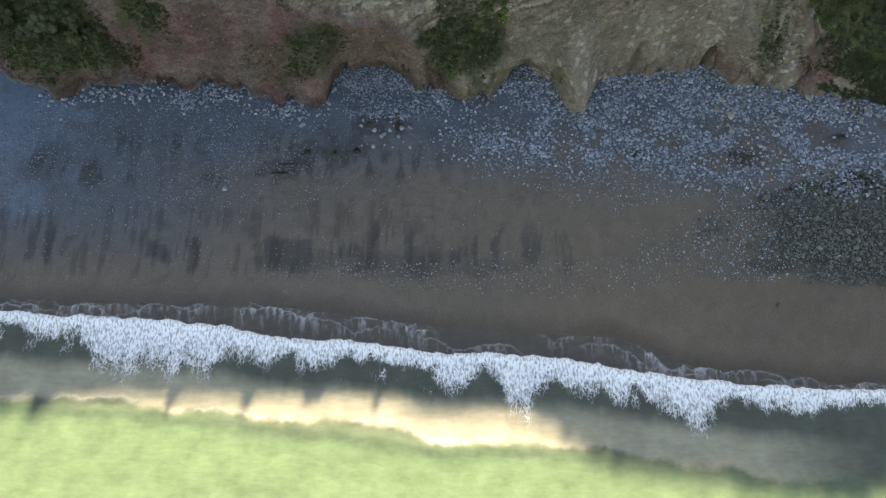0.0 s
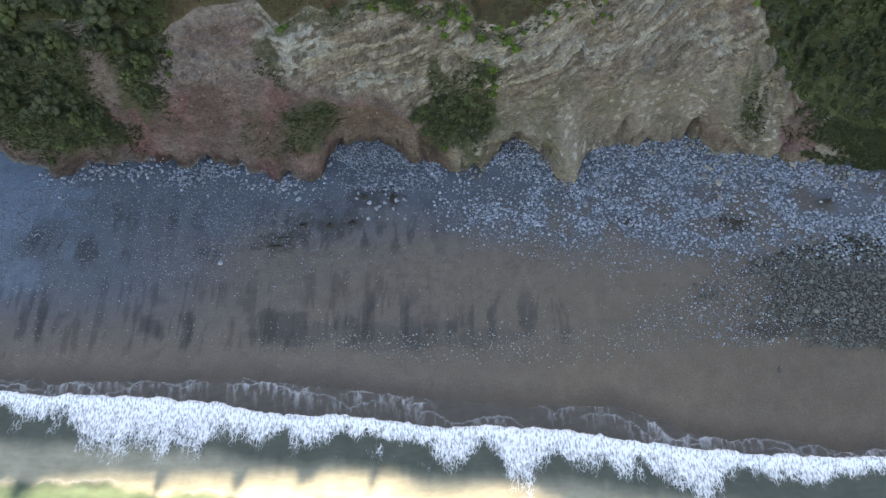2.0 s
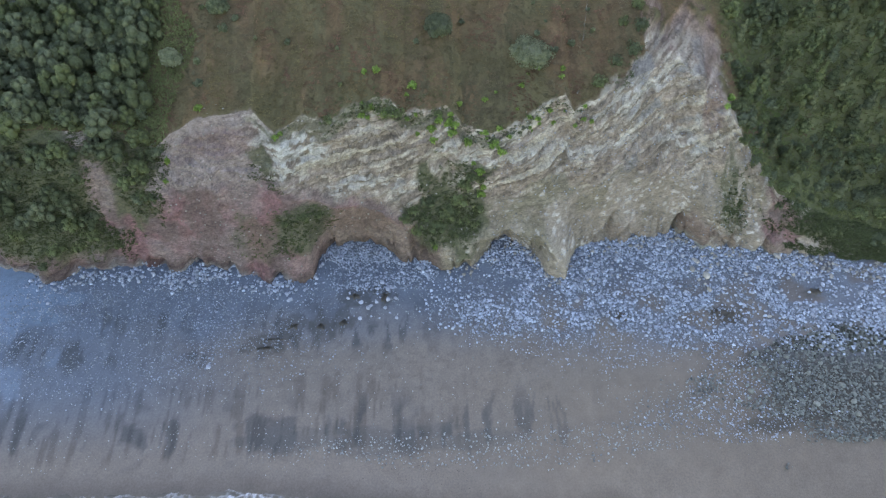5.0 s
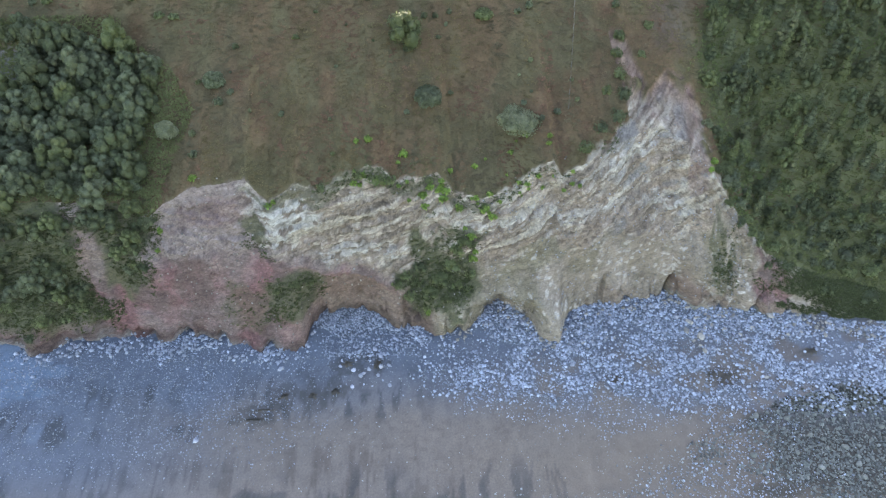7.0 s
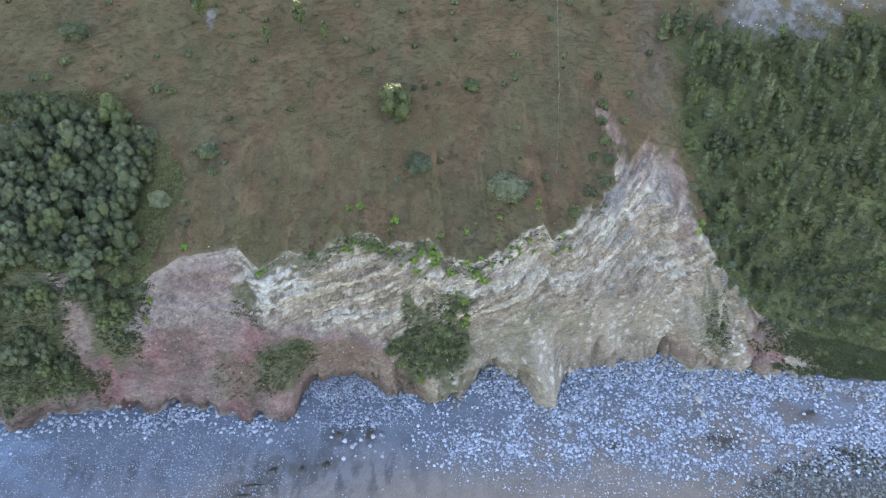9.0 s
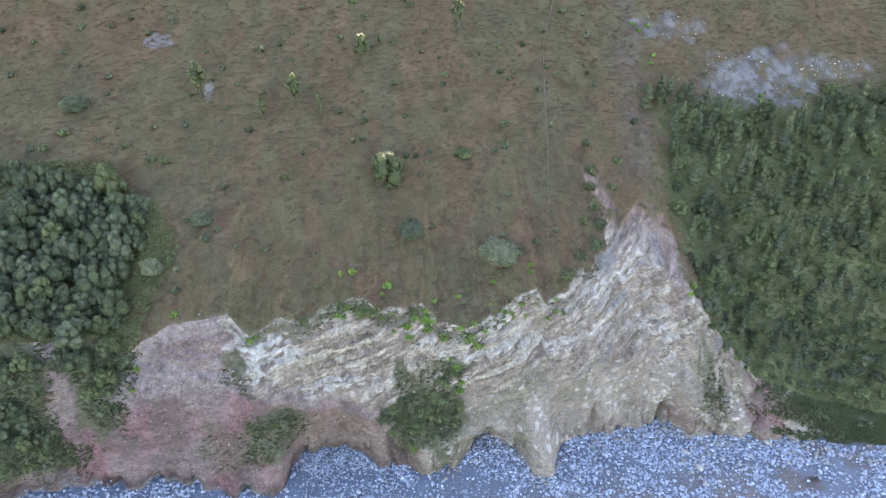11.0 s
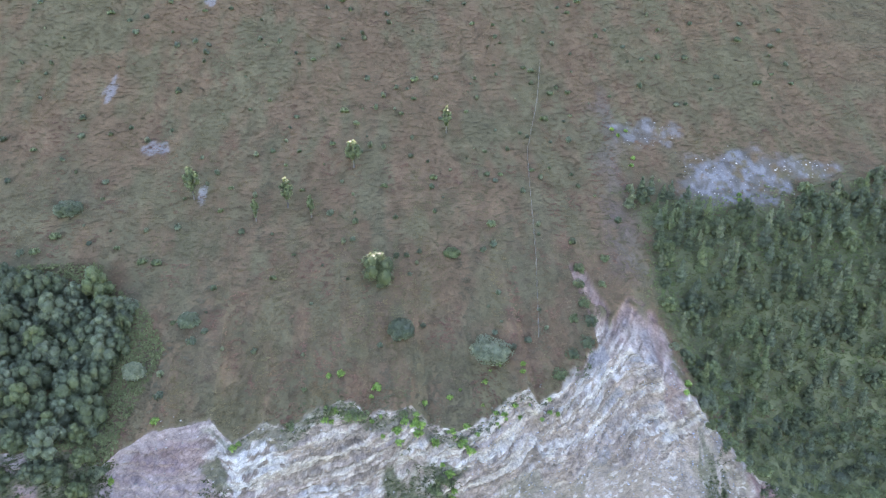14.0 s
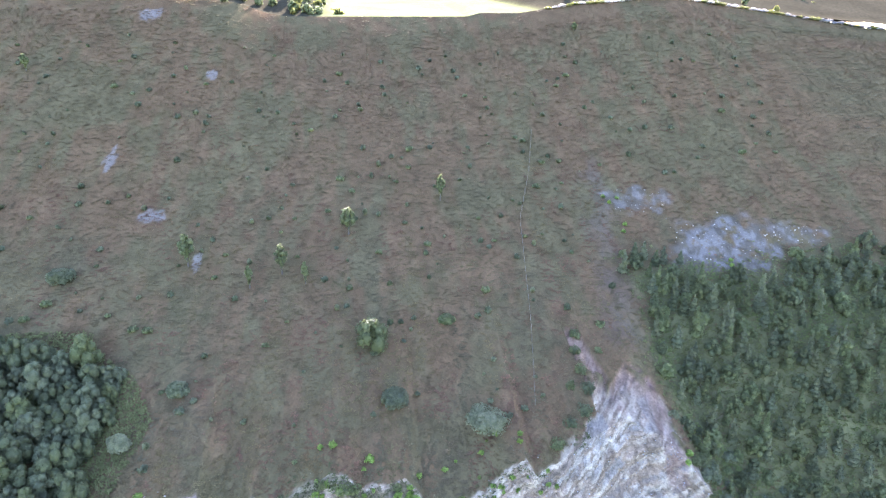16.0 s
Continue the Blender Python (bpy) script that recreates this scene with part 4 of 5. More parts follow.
def leaf_mass(rng, lobes, n, size, core=0.6):
    """Leaf sprays over the outside of several lobes (centre, radii), round a rough inner mass. Returns verts, tris."""
    c, r = np.array([l[0] for l in lobes], float), np.array([l[1] for l in lobes], float)
    area = r[:, 0] * r[:, 2]
    pick = rng.choice(len(lobes), n, p=area / area.sum())
    d = rng.normal(size=(n, 3))
    d[:, 2] += 0.35
    d /= np.linalg.norm(d, axis=1)[:, None]
    p = c[pick] + r[pick] * d * rng.uniform(0.78, 1.08, n)[:, None]
    nrm = d + rng.normal(size=(n, 3)) * 0.55
    nrm /= np.linalg.norm(nrm, axis=1)[:, None]
    a = np.cross(nrm, rng.normal(size=(n, 3)))
    a /= np.linalg.norm(a, axis=1)[:, None]
    b = np.cross(nrm, a)
    s = size * rng.uniform(0.6, 1.4, n)[:, None]
    v = np.stack([p - a * s, p + b * s * 0.6 + nrm * s * 0.2, p + a * s, p - b * s * 0.6 + nrm * s * 0.1], 1).reshape(-1, 3)
    i = np.arange(n)[:, None] * 4
    f = np.concatenate([i + [0, 1, 2], i + [0, 2, 3]])
    vs, fs, k = [v], [f], len(v)
    for cc, rr in zip(c, r):
        w = ICO2[0] * (core * (1 + 0.25 * (rng.random(len(ICO2[0]))[:, None] - 0.5))) * rr + cc
        vs.append(w)
        fs.append(ICO2[1] + k)
        k += len(w)
    return np.concatenate(vs), np.concatenate(fs)


def tube(path, radii, sides=6):
    path, vs = np.asarray(path, float), []
    for p, r in zip(path, radii):
        a = np.arange(sides) * 2 * np.pi / sides
        vs.append(np.stack([p[0] + r * np.cos(a), p[1] + r * np.sin(a), p[2] + 0 * a], -1))
    f = []
    for j in range(len(path) - 1):
        for k in range(sides):
            a, b = j * sides + k, j * sides + (k + 1) % sides
            f += [[a, b, b + sides], [a, b + sides, a + sides]]
    return np.concatenate(vs), np.array(f)


def joined(pieces):
    vs, fs, k = [], [], 0
    for v, f in pieces:
        vs.append(v)
        fs.append(f + k)
        k += len(v)
    return np.concatenate(vs), np.concatenate(fs)


def trunk_mesh(rng, height, top):
    lean = rng.normal(size=2) * 0.12 * height * 0.3
    main = [(lean[0] * t**2, lean[1] * t**2, -0.4 + t * (height * top + 0.4)) for t in (0, 0.3, 0.6, 1)]
    pieces = [tube(main, [0.030 * height, 0.022 * height, 0.016 * height, 0.006 * height])]
    for k in range(5):
        a, h0 = k * 1.3 + rng.uniform(0, 0.6), height * rng.uniform(0.28, 0.55)
        out = height * rng.uniform(0.16, 0.26)
        limb = [(0, 0, h0), (out * 0.5 * np.cos(a), out * 0.5 * np.sin(a), h0 + out * 0.5), (out * np.cos(a), out * np.sin(a), h0 + out * 1.1)]
        pieces.append(tube(limb, [0.013 * height, 0.009 * height, 0.004 * height], 5))
    return joined(pieces)


def make_tree(name, seed, height, width, mat, label, category="tree", pointed=False, n=900, leaf=0.24, low=0.22, group="", core=0.6):
    """A tree at the origin: a tapered trunk with limbs and a crown of leaf sprays in uneven lobes."""
    rng = np.random.default_rng(seed)
    root = new(name)
    tagged(root, label, category, group)
    lobes = []
    if pointed:
        for k in range(5):
            t = k / 4
            z = height * (low + (0.92 - low) * t)
            r = width * 0.5 * (1 - 0.78 * t) * rng.uniform(0.85, 1.15)
            lobes.append(((rng.normal() * 0.06 * width, rng.normal() * 0.06 * width, z), (r, r, height * 0.15)))
    else:
        lobes.append(((0, 0, height * 0.5), (width * 0.2, width * 0.2, height * 0.36)))
        for k in range(12):
            t = (k + rng.uniform(0, 1)) / 12
            z, a = height * (low + 0.08 + (0.84 - low) * t), k * 2.4 + rng.uniform(-0.5, 0.5)
            q = width * 0.36 * max(0.06, 1 - ((t - 0.35) / 0.68) ** 2) * rng.uniform(0.75, 1.1)
            r = width * rng.uniform(0.17, 0.25) * (1.05 - 0.4 * t)
            lobes.append(((q * np.cos(a), q * np.sin(a), z), (r, r, r * rng.uniform(1.0, 1.5))))
    v, f = leaf_mass(rng, lobes, n, leaf, core)
    part("crown", mesh_of(name + "_crown", v, f, mat, flat=True), root)
    v, f = trunk_mesh(rng, height, 0.7)
    part("trunk", mesh_of(name + "_trunk", v, f, M_BARK), root, "brown bark trunk with limbs")
    return root


def make_shrub(name, seed, height, width, mat, label, n=420, leaf=0.15, category="shrub", group=""):
    """A low shrub: leaf sprays over a few lobes down to the ground, on short stems."""
    rng = np.random.default_rng(seed)
    root = new(name)
    tagged(root, label, category, group)
    lobes = [((0, 0, height * 0.42), (width * 0.36, width * 0.36, height * 0.5))]
    for k in range(6):
        a, q, r = k * 1.05 + rng.uniform(-0.3, 0.3), width * rng.uniform(0.2, 0.33), width * rng.uniform(0.14, 0.22)
        lobes.append(((q * np.cos(a), q * np.sin(a), height * rng.uniform(0.25, 0.5)), (r, r, height * rng.uniform(0.28, 0.42))))
    v, f = leaf_mass(rng, lobes, n, leaf)
    part("foliage", mesh_of(name + "_foliage", v, f, mat, flat=True), root)
    stems = []
    for k in range(4):
        a = k * 1.6 + rng.uniform(0, 0.5)
        stems.append(tube([(0, 0, -0.35), (0.1 * width * np.cos(a), 0.1 * width * np.sin(a), 0.25 * height), (0.25 * width * np.cos(a), 0.25 * width * np.sin(a), 0.55 * height)], [0.025 * width, 0.018 * width, 0.008 * width], 5))
    v, f = joined(stems)
    part("stems", mesh_of(name + "_stems", v, f, M_BARK), root)
    return root


def face_point(x, v):
    p = land(np.array([float(x)]), np.array([float(v)]))
    return float(p[0][0]), float(p[1][0]), float(p[2][0])


def placed(protos, spots, rng, lo=0.8, hi=1.2, sink=0.1):
    """Copies of the prototypes at (x, y, z, scale); the first uses move the prototypes themselves."""
    used = set()
    for x, y, z, s in spots:
        p = protos[rng.integers(0, len(protos))]
        k = s * rng.uniform(lo, hi)
        m = Matrix.Translation((x, y, z - sink)) @ Matrix.Rotation(rng.uniform(0, 6.28), 4, "Z")
        ob = p if p.name not in used else copy_thing(p, m)
        used.add(p.name)
        ob.matrix_basis = m @ Matrix.Diagonal((k, k, k * rng.uniform(0.9, 1.1), 1))
    for p in protos:
        if p.name not in used:
            for o in (*p.children_recursive, p):
                bpy.data.objects.remove(o)


def spread(rng, count, box, keep, gap):
    """Up to count points (x, y) in box where keep(x, y) says yes, at least gap apart."""
    got = []
    for _ in range(count * 40):
        x, y = rng.uniform(box[0], box[1]), rng.uniform(box[2], box[3])
        if rng.random() < keep(x, y) and all((x - a) ** 2 + (y - b) ** 2 > gap * gap for a, b in got):
            got.append((x, y))
            if len(got) >= count:
                break
    return got


# ---- woods at both ends of the cliff ----
def hz(x, y):
    return float(hill_z(np.array([x]), np.array([y]))[0])


def build_woods():
    rng = np.random.default_rng(7)
    left = [make_tree("broadleaf_tree", 20 + k, h, w, m, "dark green broadleaf tree on the wooded slope", group="trees of the western wood", n=2600, leaf=0.20, low=0.1, core=0.9)
            for k, (h, w, m) in enumerate(((7.2, 6.4, M_DARKLEAF), (6.8, 5.6, M_GREYLEAF), (7.4, 5.8, M_OLIVE), (6.4, 6.2, M_DARKLEAF), (6.8, 5.2, M_GREYLEAF)))]

    def edge(x, y):
        lim = np.interp(y, [78, 84, 90, 95, 101, 104, 108, 110.5, 113], [-46, -46.5, -50, -46, -44.5, -47, -54, -64, -90])
        if x < -69.5 and 101 < y < 110.5:
            return 0.0
        return 1.0 if x < lim + 11 * (float(fbm(np.array([x / 5]), np.array([y / 5]), 186)[0]) - 0.53) else 0.0

    pts = [(x, y) for x, y in spread(rng, 210, (-106, -37, 79.5, 119), edge, 2.9) if y > rim_y(np.array([x]))[0] + 1.0]
    placed(left, [(x, y, hz(x, y), min(1.0, (4.3 + float(hollow(np.array([x]), np.array([y]), rim_y(np.array([x])))[0])) / 7.0)) for x, y in pts], rng, 0.74, 1.04, 0.3)
    low = [make_shrub("understorey_shrub", 30 + k, 3.6, w, m, "grey-green shrub between the trees", n=760, leaf=0.18, group="shrubs under the western wood") for k, (w, m) in enumerate(((4.2, M_GREYLEAF), (3.8, M_OLIVE), (4.6, M_GREYLEAF)))]
    pts = [(x, y) for x, y in spread(rng, 230, (-106, -40, 79.5, 119), lambda x, y: 1.0 if edge(x + 1.0, y) > 0.5 else 0.0, 2.2) if y > rim_y(np.array([x]))[0] + 0.5]
    placed(low, [(x, y, hz(x, y), 1.0) for x, y in pts], rng, 0.7, 1.2, 0.2)
    # the wood runs on down the western end of the cliff
    face = [make_tree("face_tree", 60 + k, 4.6, 5.2, m, "dark green tree leaning out from the cliff's end", group="trees on the cliff's western end", n=1300, leaf=0.17, core=0.8) for k, m in enumerate((M_DARKLEAF, M_GREYLEAF, M_OLIVE))]
    pts = [(x, v) for x, v in spread(rng, 300, (-98, -48, 3, 10), lambda x, v: 0.0 if -60 < x < -54 and v < 8.6 else (1.0 if x < -60 or v > 6.5 else 0.0), 0.0)]
    got = []
    for x, v in pts:
        if all((x - a) ** 2 + (2.2 * (v - b)) ** 2 > 11.0 for a, b in got):
            got.append((x, v))
    placed(face, [(*face_point(x, v / 10), 1.0) for x, v in got[:46]], rng, 0.6, 1.0, 0.5)
    right = [make_tree("slope_tree", 40 + k, h, w, m, lab, pointed=pt, group="trees of the eastern wood", n=900, leaf=0.16, low=0.1, core=0.75)
             for k, (h, w, m, pt, lab) in enumerate((
                 (5.8, 2.9, M_SAPLING, True, "pointed olive-green young tree on the wooded slope"),
                 (4.0, 3.6, M_OLIVE, False, "olive tree on the wooded slope"),
                 (6.2, 2.8, M_OLIVE, True, "pointed olive young tree on the wooded slope"),
                 (4.2, 4.0, M_DARKLEAF, False, "rounded dark green tree on the wooded slope"),
                 (5.4, 3.2, M_GREYLEAF, True, "pointed grey-green young tree on the wooded slope"),
                 (4.8, 3.0, M_DARKLEAF, True, "pointed dark green young tree on the wooded slope"),
                 (3.2, 3.8, M_OLIVE, False, "low spreading olive tree on the wooded slope")))]

    def keep(x, y):
        lo = np.interp(x, [52, 60, 70, 80, 110, 140], [92, 80, 75, 73, 68, 64])
        hi = np.interp(x, [52, 60, 70, 80, 95, 110, 140], [128, 128, 120, 117, 120, 124, 128])
        if np.hypot((x - 85) / 15, (y - 129) / 11) < 1 or np.hypot((x - 104) / 9, (y - 129.5) / 6) < 1:
            return 0.0
        return float(east_wood(np.array([x]), np.array([y]))[0]) if lo < y < hi + 6 and x > np.interp(y, [76, 98, 128], [60, 54.5, 54]) else 0.0

    pts = spread(rng, 400, (52, 138, 68, 133), keep, 2.0)
    placed(right, [(x, y, hz(x, y), 1.0 if y > 84 else 0.72) for x, y in pts], rng, 0.55, 1.08, 0.3)


build_woods()


def build_east_brush():
    """Low brush over the foot of the eastern wood, down to the cliff's rim."""
    rng = np.random.default_rng(8)
    low = [make_shrub("brush_shrub", 50 + k, 2.0, w, m, "dark olive shrub on the lower wooded slope", n=480, leaf=0.16, group="brush of the eastern slope") for k, (w, m) in enumerate(((3.8, M_OLIVE), (3.2, M_DARKLEAF), (4.4, M_GREYLEAF)))]
    keep = lambda x, y: 1.0 if 1.2 < y - np.interp(x, RIM_X, RIM_Y) < 14 else 0.0
    placed(low, [(x, y, hz(x, y), 1.0) for x, y in spread(rng, 190, (57, 128, 62, 94), keep, 2.3)], rng, 0.5, 1.15, 0.25)


build_east_brush()


def build_hill_trees():
    """The lone trees whose tips reach up into the sun, and the round bushes of the slope."""
    rng = np.random.default_rng(9)
    for k, (x, y, h, w, lab) in enumerate((
            (-0.4, 107.0, 5.5, 7.4, "round green tree with sunlit yellow tip"), (-39.0, 129.0, 8.0, 3.6, "slender tree with sunlit yellow crown"),
            (-18.9, 125.6, 7.4, 2.8, "slender tree with sunlit yellow crown"), (18.0, 145.4, 7.0, 2.4, "thin-stemmed tree with sunlit crown"),
            (-4.6, 135.8, 7.0, 3.2, "small tree with sunlit yellow crown"), (-25.4, 122.6, 5.7, 1.6, "thin sapling with sunlit tip"),
            (-13.8, 122.6, 5.7, 1.6, "thin sapling with sunlit tip"), (-92.0, 189.8, 5.0, 2.4, "small tree with pale sunlit crown"), (71.0, 210.0, 3.0, 1.8, "small tree with pale sunlit crown"))):
        t = make_tree("lone_tree", 70 + k, h, w, M_OLIVE, lab, group="lone trees on the hillside", low=0.12 if k == 0 else 0.35, n=700 if k else 1800, leaf=0.2, core=0.7)
        t.matrix_basis = Matrix.Translation((x, y, hz(x, y) - 0.2)) @ Matrix.Rotation(rng.uniform(0, 6), 4, "Z")
    for k, (x, y, h, w, m) in enumerate(((19.5, 89.6, 3.8, 9.2, M_SILVER), (-43.6, 91.6, 3.0, 4.2, M_SILVER), (3.4, 95.0, 2.8, 6.5, M_GREYLEAF), (-63.6, 125.8, 3.4, 6.0, M_GREYLEAF), (-35.6, 99.8, 2.8, 4.6, M_GREYLEAF), (15, 112, 2.0, 4.0, M_OLIVE))):
        s = make_shrub("round_bush", 90 + k, h, w, m, "broad rounded grey-green bush in brown bracken", n=3600, leaf=0.17, category="bush", group="broad bushes of the slope")
        s.matrix_basis = Matrix.Translation((x, y, hz(x, y) - 0.3))
    protos = [make_shrub("shrub", 110 + k, 1.5, w, m, lab, n=150, leaf=0.17, group="shrubs in the bracken") for k, (w, m, lab) in enumerate((
        (2.0, M_GREYLEAF, "small grey-green shrub in the bracken"), (2.6, M_OLIVE, "small olive shrub in the bracken"), (1.6, M_GREYLEAF, "small grey-green shrub in the bracken"),
        (1.8, M_DARKLEAF, "small dark green shrub in the bracken"), (1.5, M_SAPLING, "small pale olive shrub in the bracken")))]
    keep = lambda x, y: 0.0 if x < -40 and y < 112 else (0.0 if 34 < x < 56 and y < 112 else (0.0 if x > 54 and y < 150 else 0.35 + 0.65 * (1 - (y - 84) / 141)))
    pts = spread(rng, 330, (-110, 120, 84, 205), keep, 2.0)
    placed(protos, [(x, y, hz(x, y), 1.0) for x, y in pts], rng, 0.35, 1.1, 0.15)


build_hill_trees()


def build_face_plants():
    rng = np.random.default_rng(13)
    # the thicket that hangs on the middle of the face, and ivy-clad ends
    for k, (x, v, h, w, m) in enumerate((
            (4.2, 0.40, 3.4, 6.0, M_OLIVE), (6.0, 0.52, 3.0, 5.6, M_OLIVE), (2.2, 0.30, 2.8, 4.8, M_OLIVE), (7.4, 0.62, 2.2, 4.0, M_OLIVE), (1.6, 0.18, 1.8, 2.8, M_OLIVE), (8.6, 0.67, 1.8, 3.2, M_OLIVE), (9.4, 0.58, 1.8, 2.6, M_SAPLING), (-0.4, 0.36, 2.0, 3.4, M_OLIVE), (7.2, 0.38, 2.2, 3.6, M_OLIVE), (5.0, 0.25, 2.0, 3.2, M_OLIVE), (-2.6, 0.44, 2.2, 3.6, M_OLIVE), (9.6, 0.46, 2.2, 3.4, M_OLIVE), (-1.6, 0.26, 2.2, 3.4, M_OLIVE), (0.6, 0.50, 2.4, 4.0, M_DARKLEAF), (10.4, 0.64, 1.8, 3.0, M_OLIVE), (-3.8, 0.36, 1.8, 2.6, M_OLIVE), (9.0, 0.34, 1.8, 2.6, M_OLIVE), (-22.0, 0.42, 1.6, 3.4, M_OLIVE), (-19.5, 0.38, 1.5, 3.0, M_OLIVE), (-25.5, 0.40, 1.2, 3.0, M_OLIVE),
            (-6.2, 0.91, 2.8, 4.8, M_OLIVE), (-4.2, 0.96, 2.2, 3.4, M_OLIVE), (-9.5, 0.97, 1.8, 2.6, M_OLIVE), (2.5, 0.97, 1.8, 3.0, M_OLIVE), (12.5, 0.95, 1.6, 2.8, M_OLIVE), (-16.0, 0.99, 1.6, 2.4, M_OLIVE), (-48, 0.92, 3.2, 4.6, M_DARKLEAF), (-49.5, 0.72, 3.0, 4.0, M_DARKLEAF), (-50, 0.62, 2.6, 3.6, M_OLIVE),
            (-63.5, 0.38, 2.0, 3.0, M_OLIVE), (-61, 0.85, 3.6, 5.5, M_DARKLEAF), (-64, 0.62, 3.6, 6.0, M_DARKLEAF), (-66, 0.4, 3.4, 6.0, M_DARKLEAF), (-68, 0.22, 2.8, 5.0, M_OLIVE),
            (-61, 0.3, 2.8, 4.4, M_OLIVE), (-72, 0.7, 4.0, 6.5, M_DARKLEAF), (-78, 0.5, 3.8, 6.5, M_DARKLEAF), (-76, 0.85, 4.0, 6.0, M_DARKLEAF), (-84, 0.7, 3.8, 6.5, M_DARKLEAF), (-83, 0.35, 3.0, 5.5, M_OLIVE),
            (-56, 0.98, 3.0, 4.0, M_GREYLEAF), (-88, 0.5, 3.6, 6.0, M_DARKLEAF), (-57.5, 0.18, 1.6, 2.6, M_OLIVE), (78, 0.7, 2.4, 5.0, M_OLIVE), (86, 0.75, 2.6, 5.5, M_DARKLEAF), (94, 0.6, 2.6, 5.5, M_DARKLEAF), (70, 0.92, 2.2, 4.0, M_DARKLEAF), (62, 0.95, 2.2, 3.6, M_OLIVE), (58.5, 0.55, 1.4, 2.2, M_OLIVE), (55.6, 1.02, 2.0, 3.0, M_OLIVE), (57.5, 0.98, 1.8, 2.8, M_OLIVE), (59.8, 0.95, 2.0, 3.0, M_DARKLEAF), (63.5, 0.88, 1.8, 2.8, M_OLIVE), (66.2, 0.80, 1.8, 2.6, M_DARKLEAF), (55.0, 1.07, 2.0, 2.8, M_SAPLING), (34, 1.03, 2.0, 3.6, M_DARKLEAF), (37.2, 1.03, 3.0, 3.8, M_DARKLEAF), (39.0, 1.055, 3.0, 3.6, M_DARKLEAF), (39.0, 1.085, 2.8, 3.2, M_OLIVE), (31.0, 1.015, 2.4, 3.6, M_OLIVE), (39.2, 1.115, 2.6, 3.0, M_OLIVE), (40.5, 1.14, 2.2, 2.6, M_OLIVE), (46.5, 1.15, 2.0, 2.6, M_OLIVE), (44.0, 1.10, 1.6, 2.2, M_OLIVE), (36, 1.07, 1.8, 2.6, M_OLIVE),
            (-46.5, 0.97, 3.0, 4.2, M_GREYLEAF), (-48.5, 0.62, 2.6, 3.4, M_DARKLEAF), (-62.5, 0.30, 2.2, 3.0, M_OLIVE), (-59.5, 0.72, 3.2, 4.2, M_DARKLEAF), (-60, 0.48, 3.2, 4.4, M_GREYLEAF), (-65, 0.78, 4.0, 5.2, M_GREYLEAF), (-69, 0.5, 3.8, 5.0, M_DARKLEAF),
            (-70, 0.92, 3.8, 5.0, M_DARKLEAF), (-74, 0.3, 3.2, 4.6, M_OLIVE), (-80, 0.8, 4.0, 5.5, M_GREYLEAF), (-52.5, 0.84, 2.8, 3.8, M_OLIVE), (-51, 0.58, 2.8, 3.6, M_GREYLEAF), (-64, 0.2, 2.4, 3.6, M_OLIVE), (-92, 0.7, 4.0, 6.0, M_DARKLEAF), (-71, 0.14, 2.2, 3.2, M_DARKLEAF))):
        s = make_shrub("cliff_bush", 200 + k, h, w, m, "dark green bush rooted in the cliff face", n=int(170 * w), leaf=0.15, category="bush", group="bushes on the cliff")
        s.matrix_basis = Matrix.Translation(face_point(x, v)) @ Matrix.Translation((0, 0.5, -0.4 * h))
    protos = [make_shrub("green_tuft", 150 + k, 1.3, w, M_BRIGHT, "bright green leafy tuft at the cliff's rim", n=170, leaf=0.13, group="bright tufts on the cliff") for k, w in enumerate((1.5, 2.0, 1.2))]
    spots = []
    for x, v in ((-1.5, 1.03), (-2.6, 1.02), (11, 0.99), (12, 0.93), (-4.2, 0.97), (-6.5, 0.90), (-38, 1.01), (-25.5, 0.97), (-24.6, 0.98), (5, 0.86), (1.5, 0.88), (1.8, 0.82), (10, 0.70), (8.8, 0.74), (10.6, 0.60), (10.3, 0.55), (6.5, 1.02), (-44.5, 0.86), (4.6, 0.93), (8, 0.9), (-7.6, 1.03), (59.5, 1.457), (60.5, 1.445), (63, 1.46), (62, 1.40), (61, 1.385), (83, 1.34), (83.5, 1.35), (53.4, 0.99), (54.6, 1.02), (24.6, 1.03), (1.6, 0.16), (-45.5, 0.72)):
        spots.append((*face_point(x, v), 1.0))
    for _ in range(46):
        spots.append((*face_point(rng.uniform(-12, 30), rng.uniform(0.86, 1.05)), rng.uniform(0.5, 1.0)))
    placed(protos, spots, rng, 0.7, 1.15, 0.25)


build_face_plants()


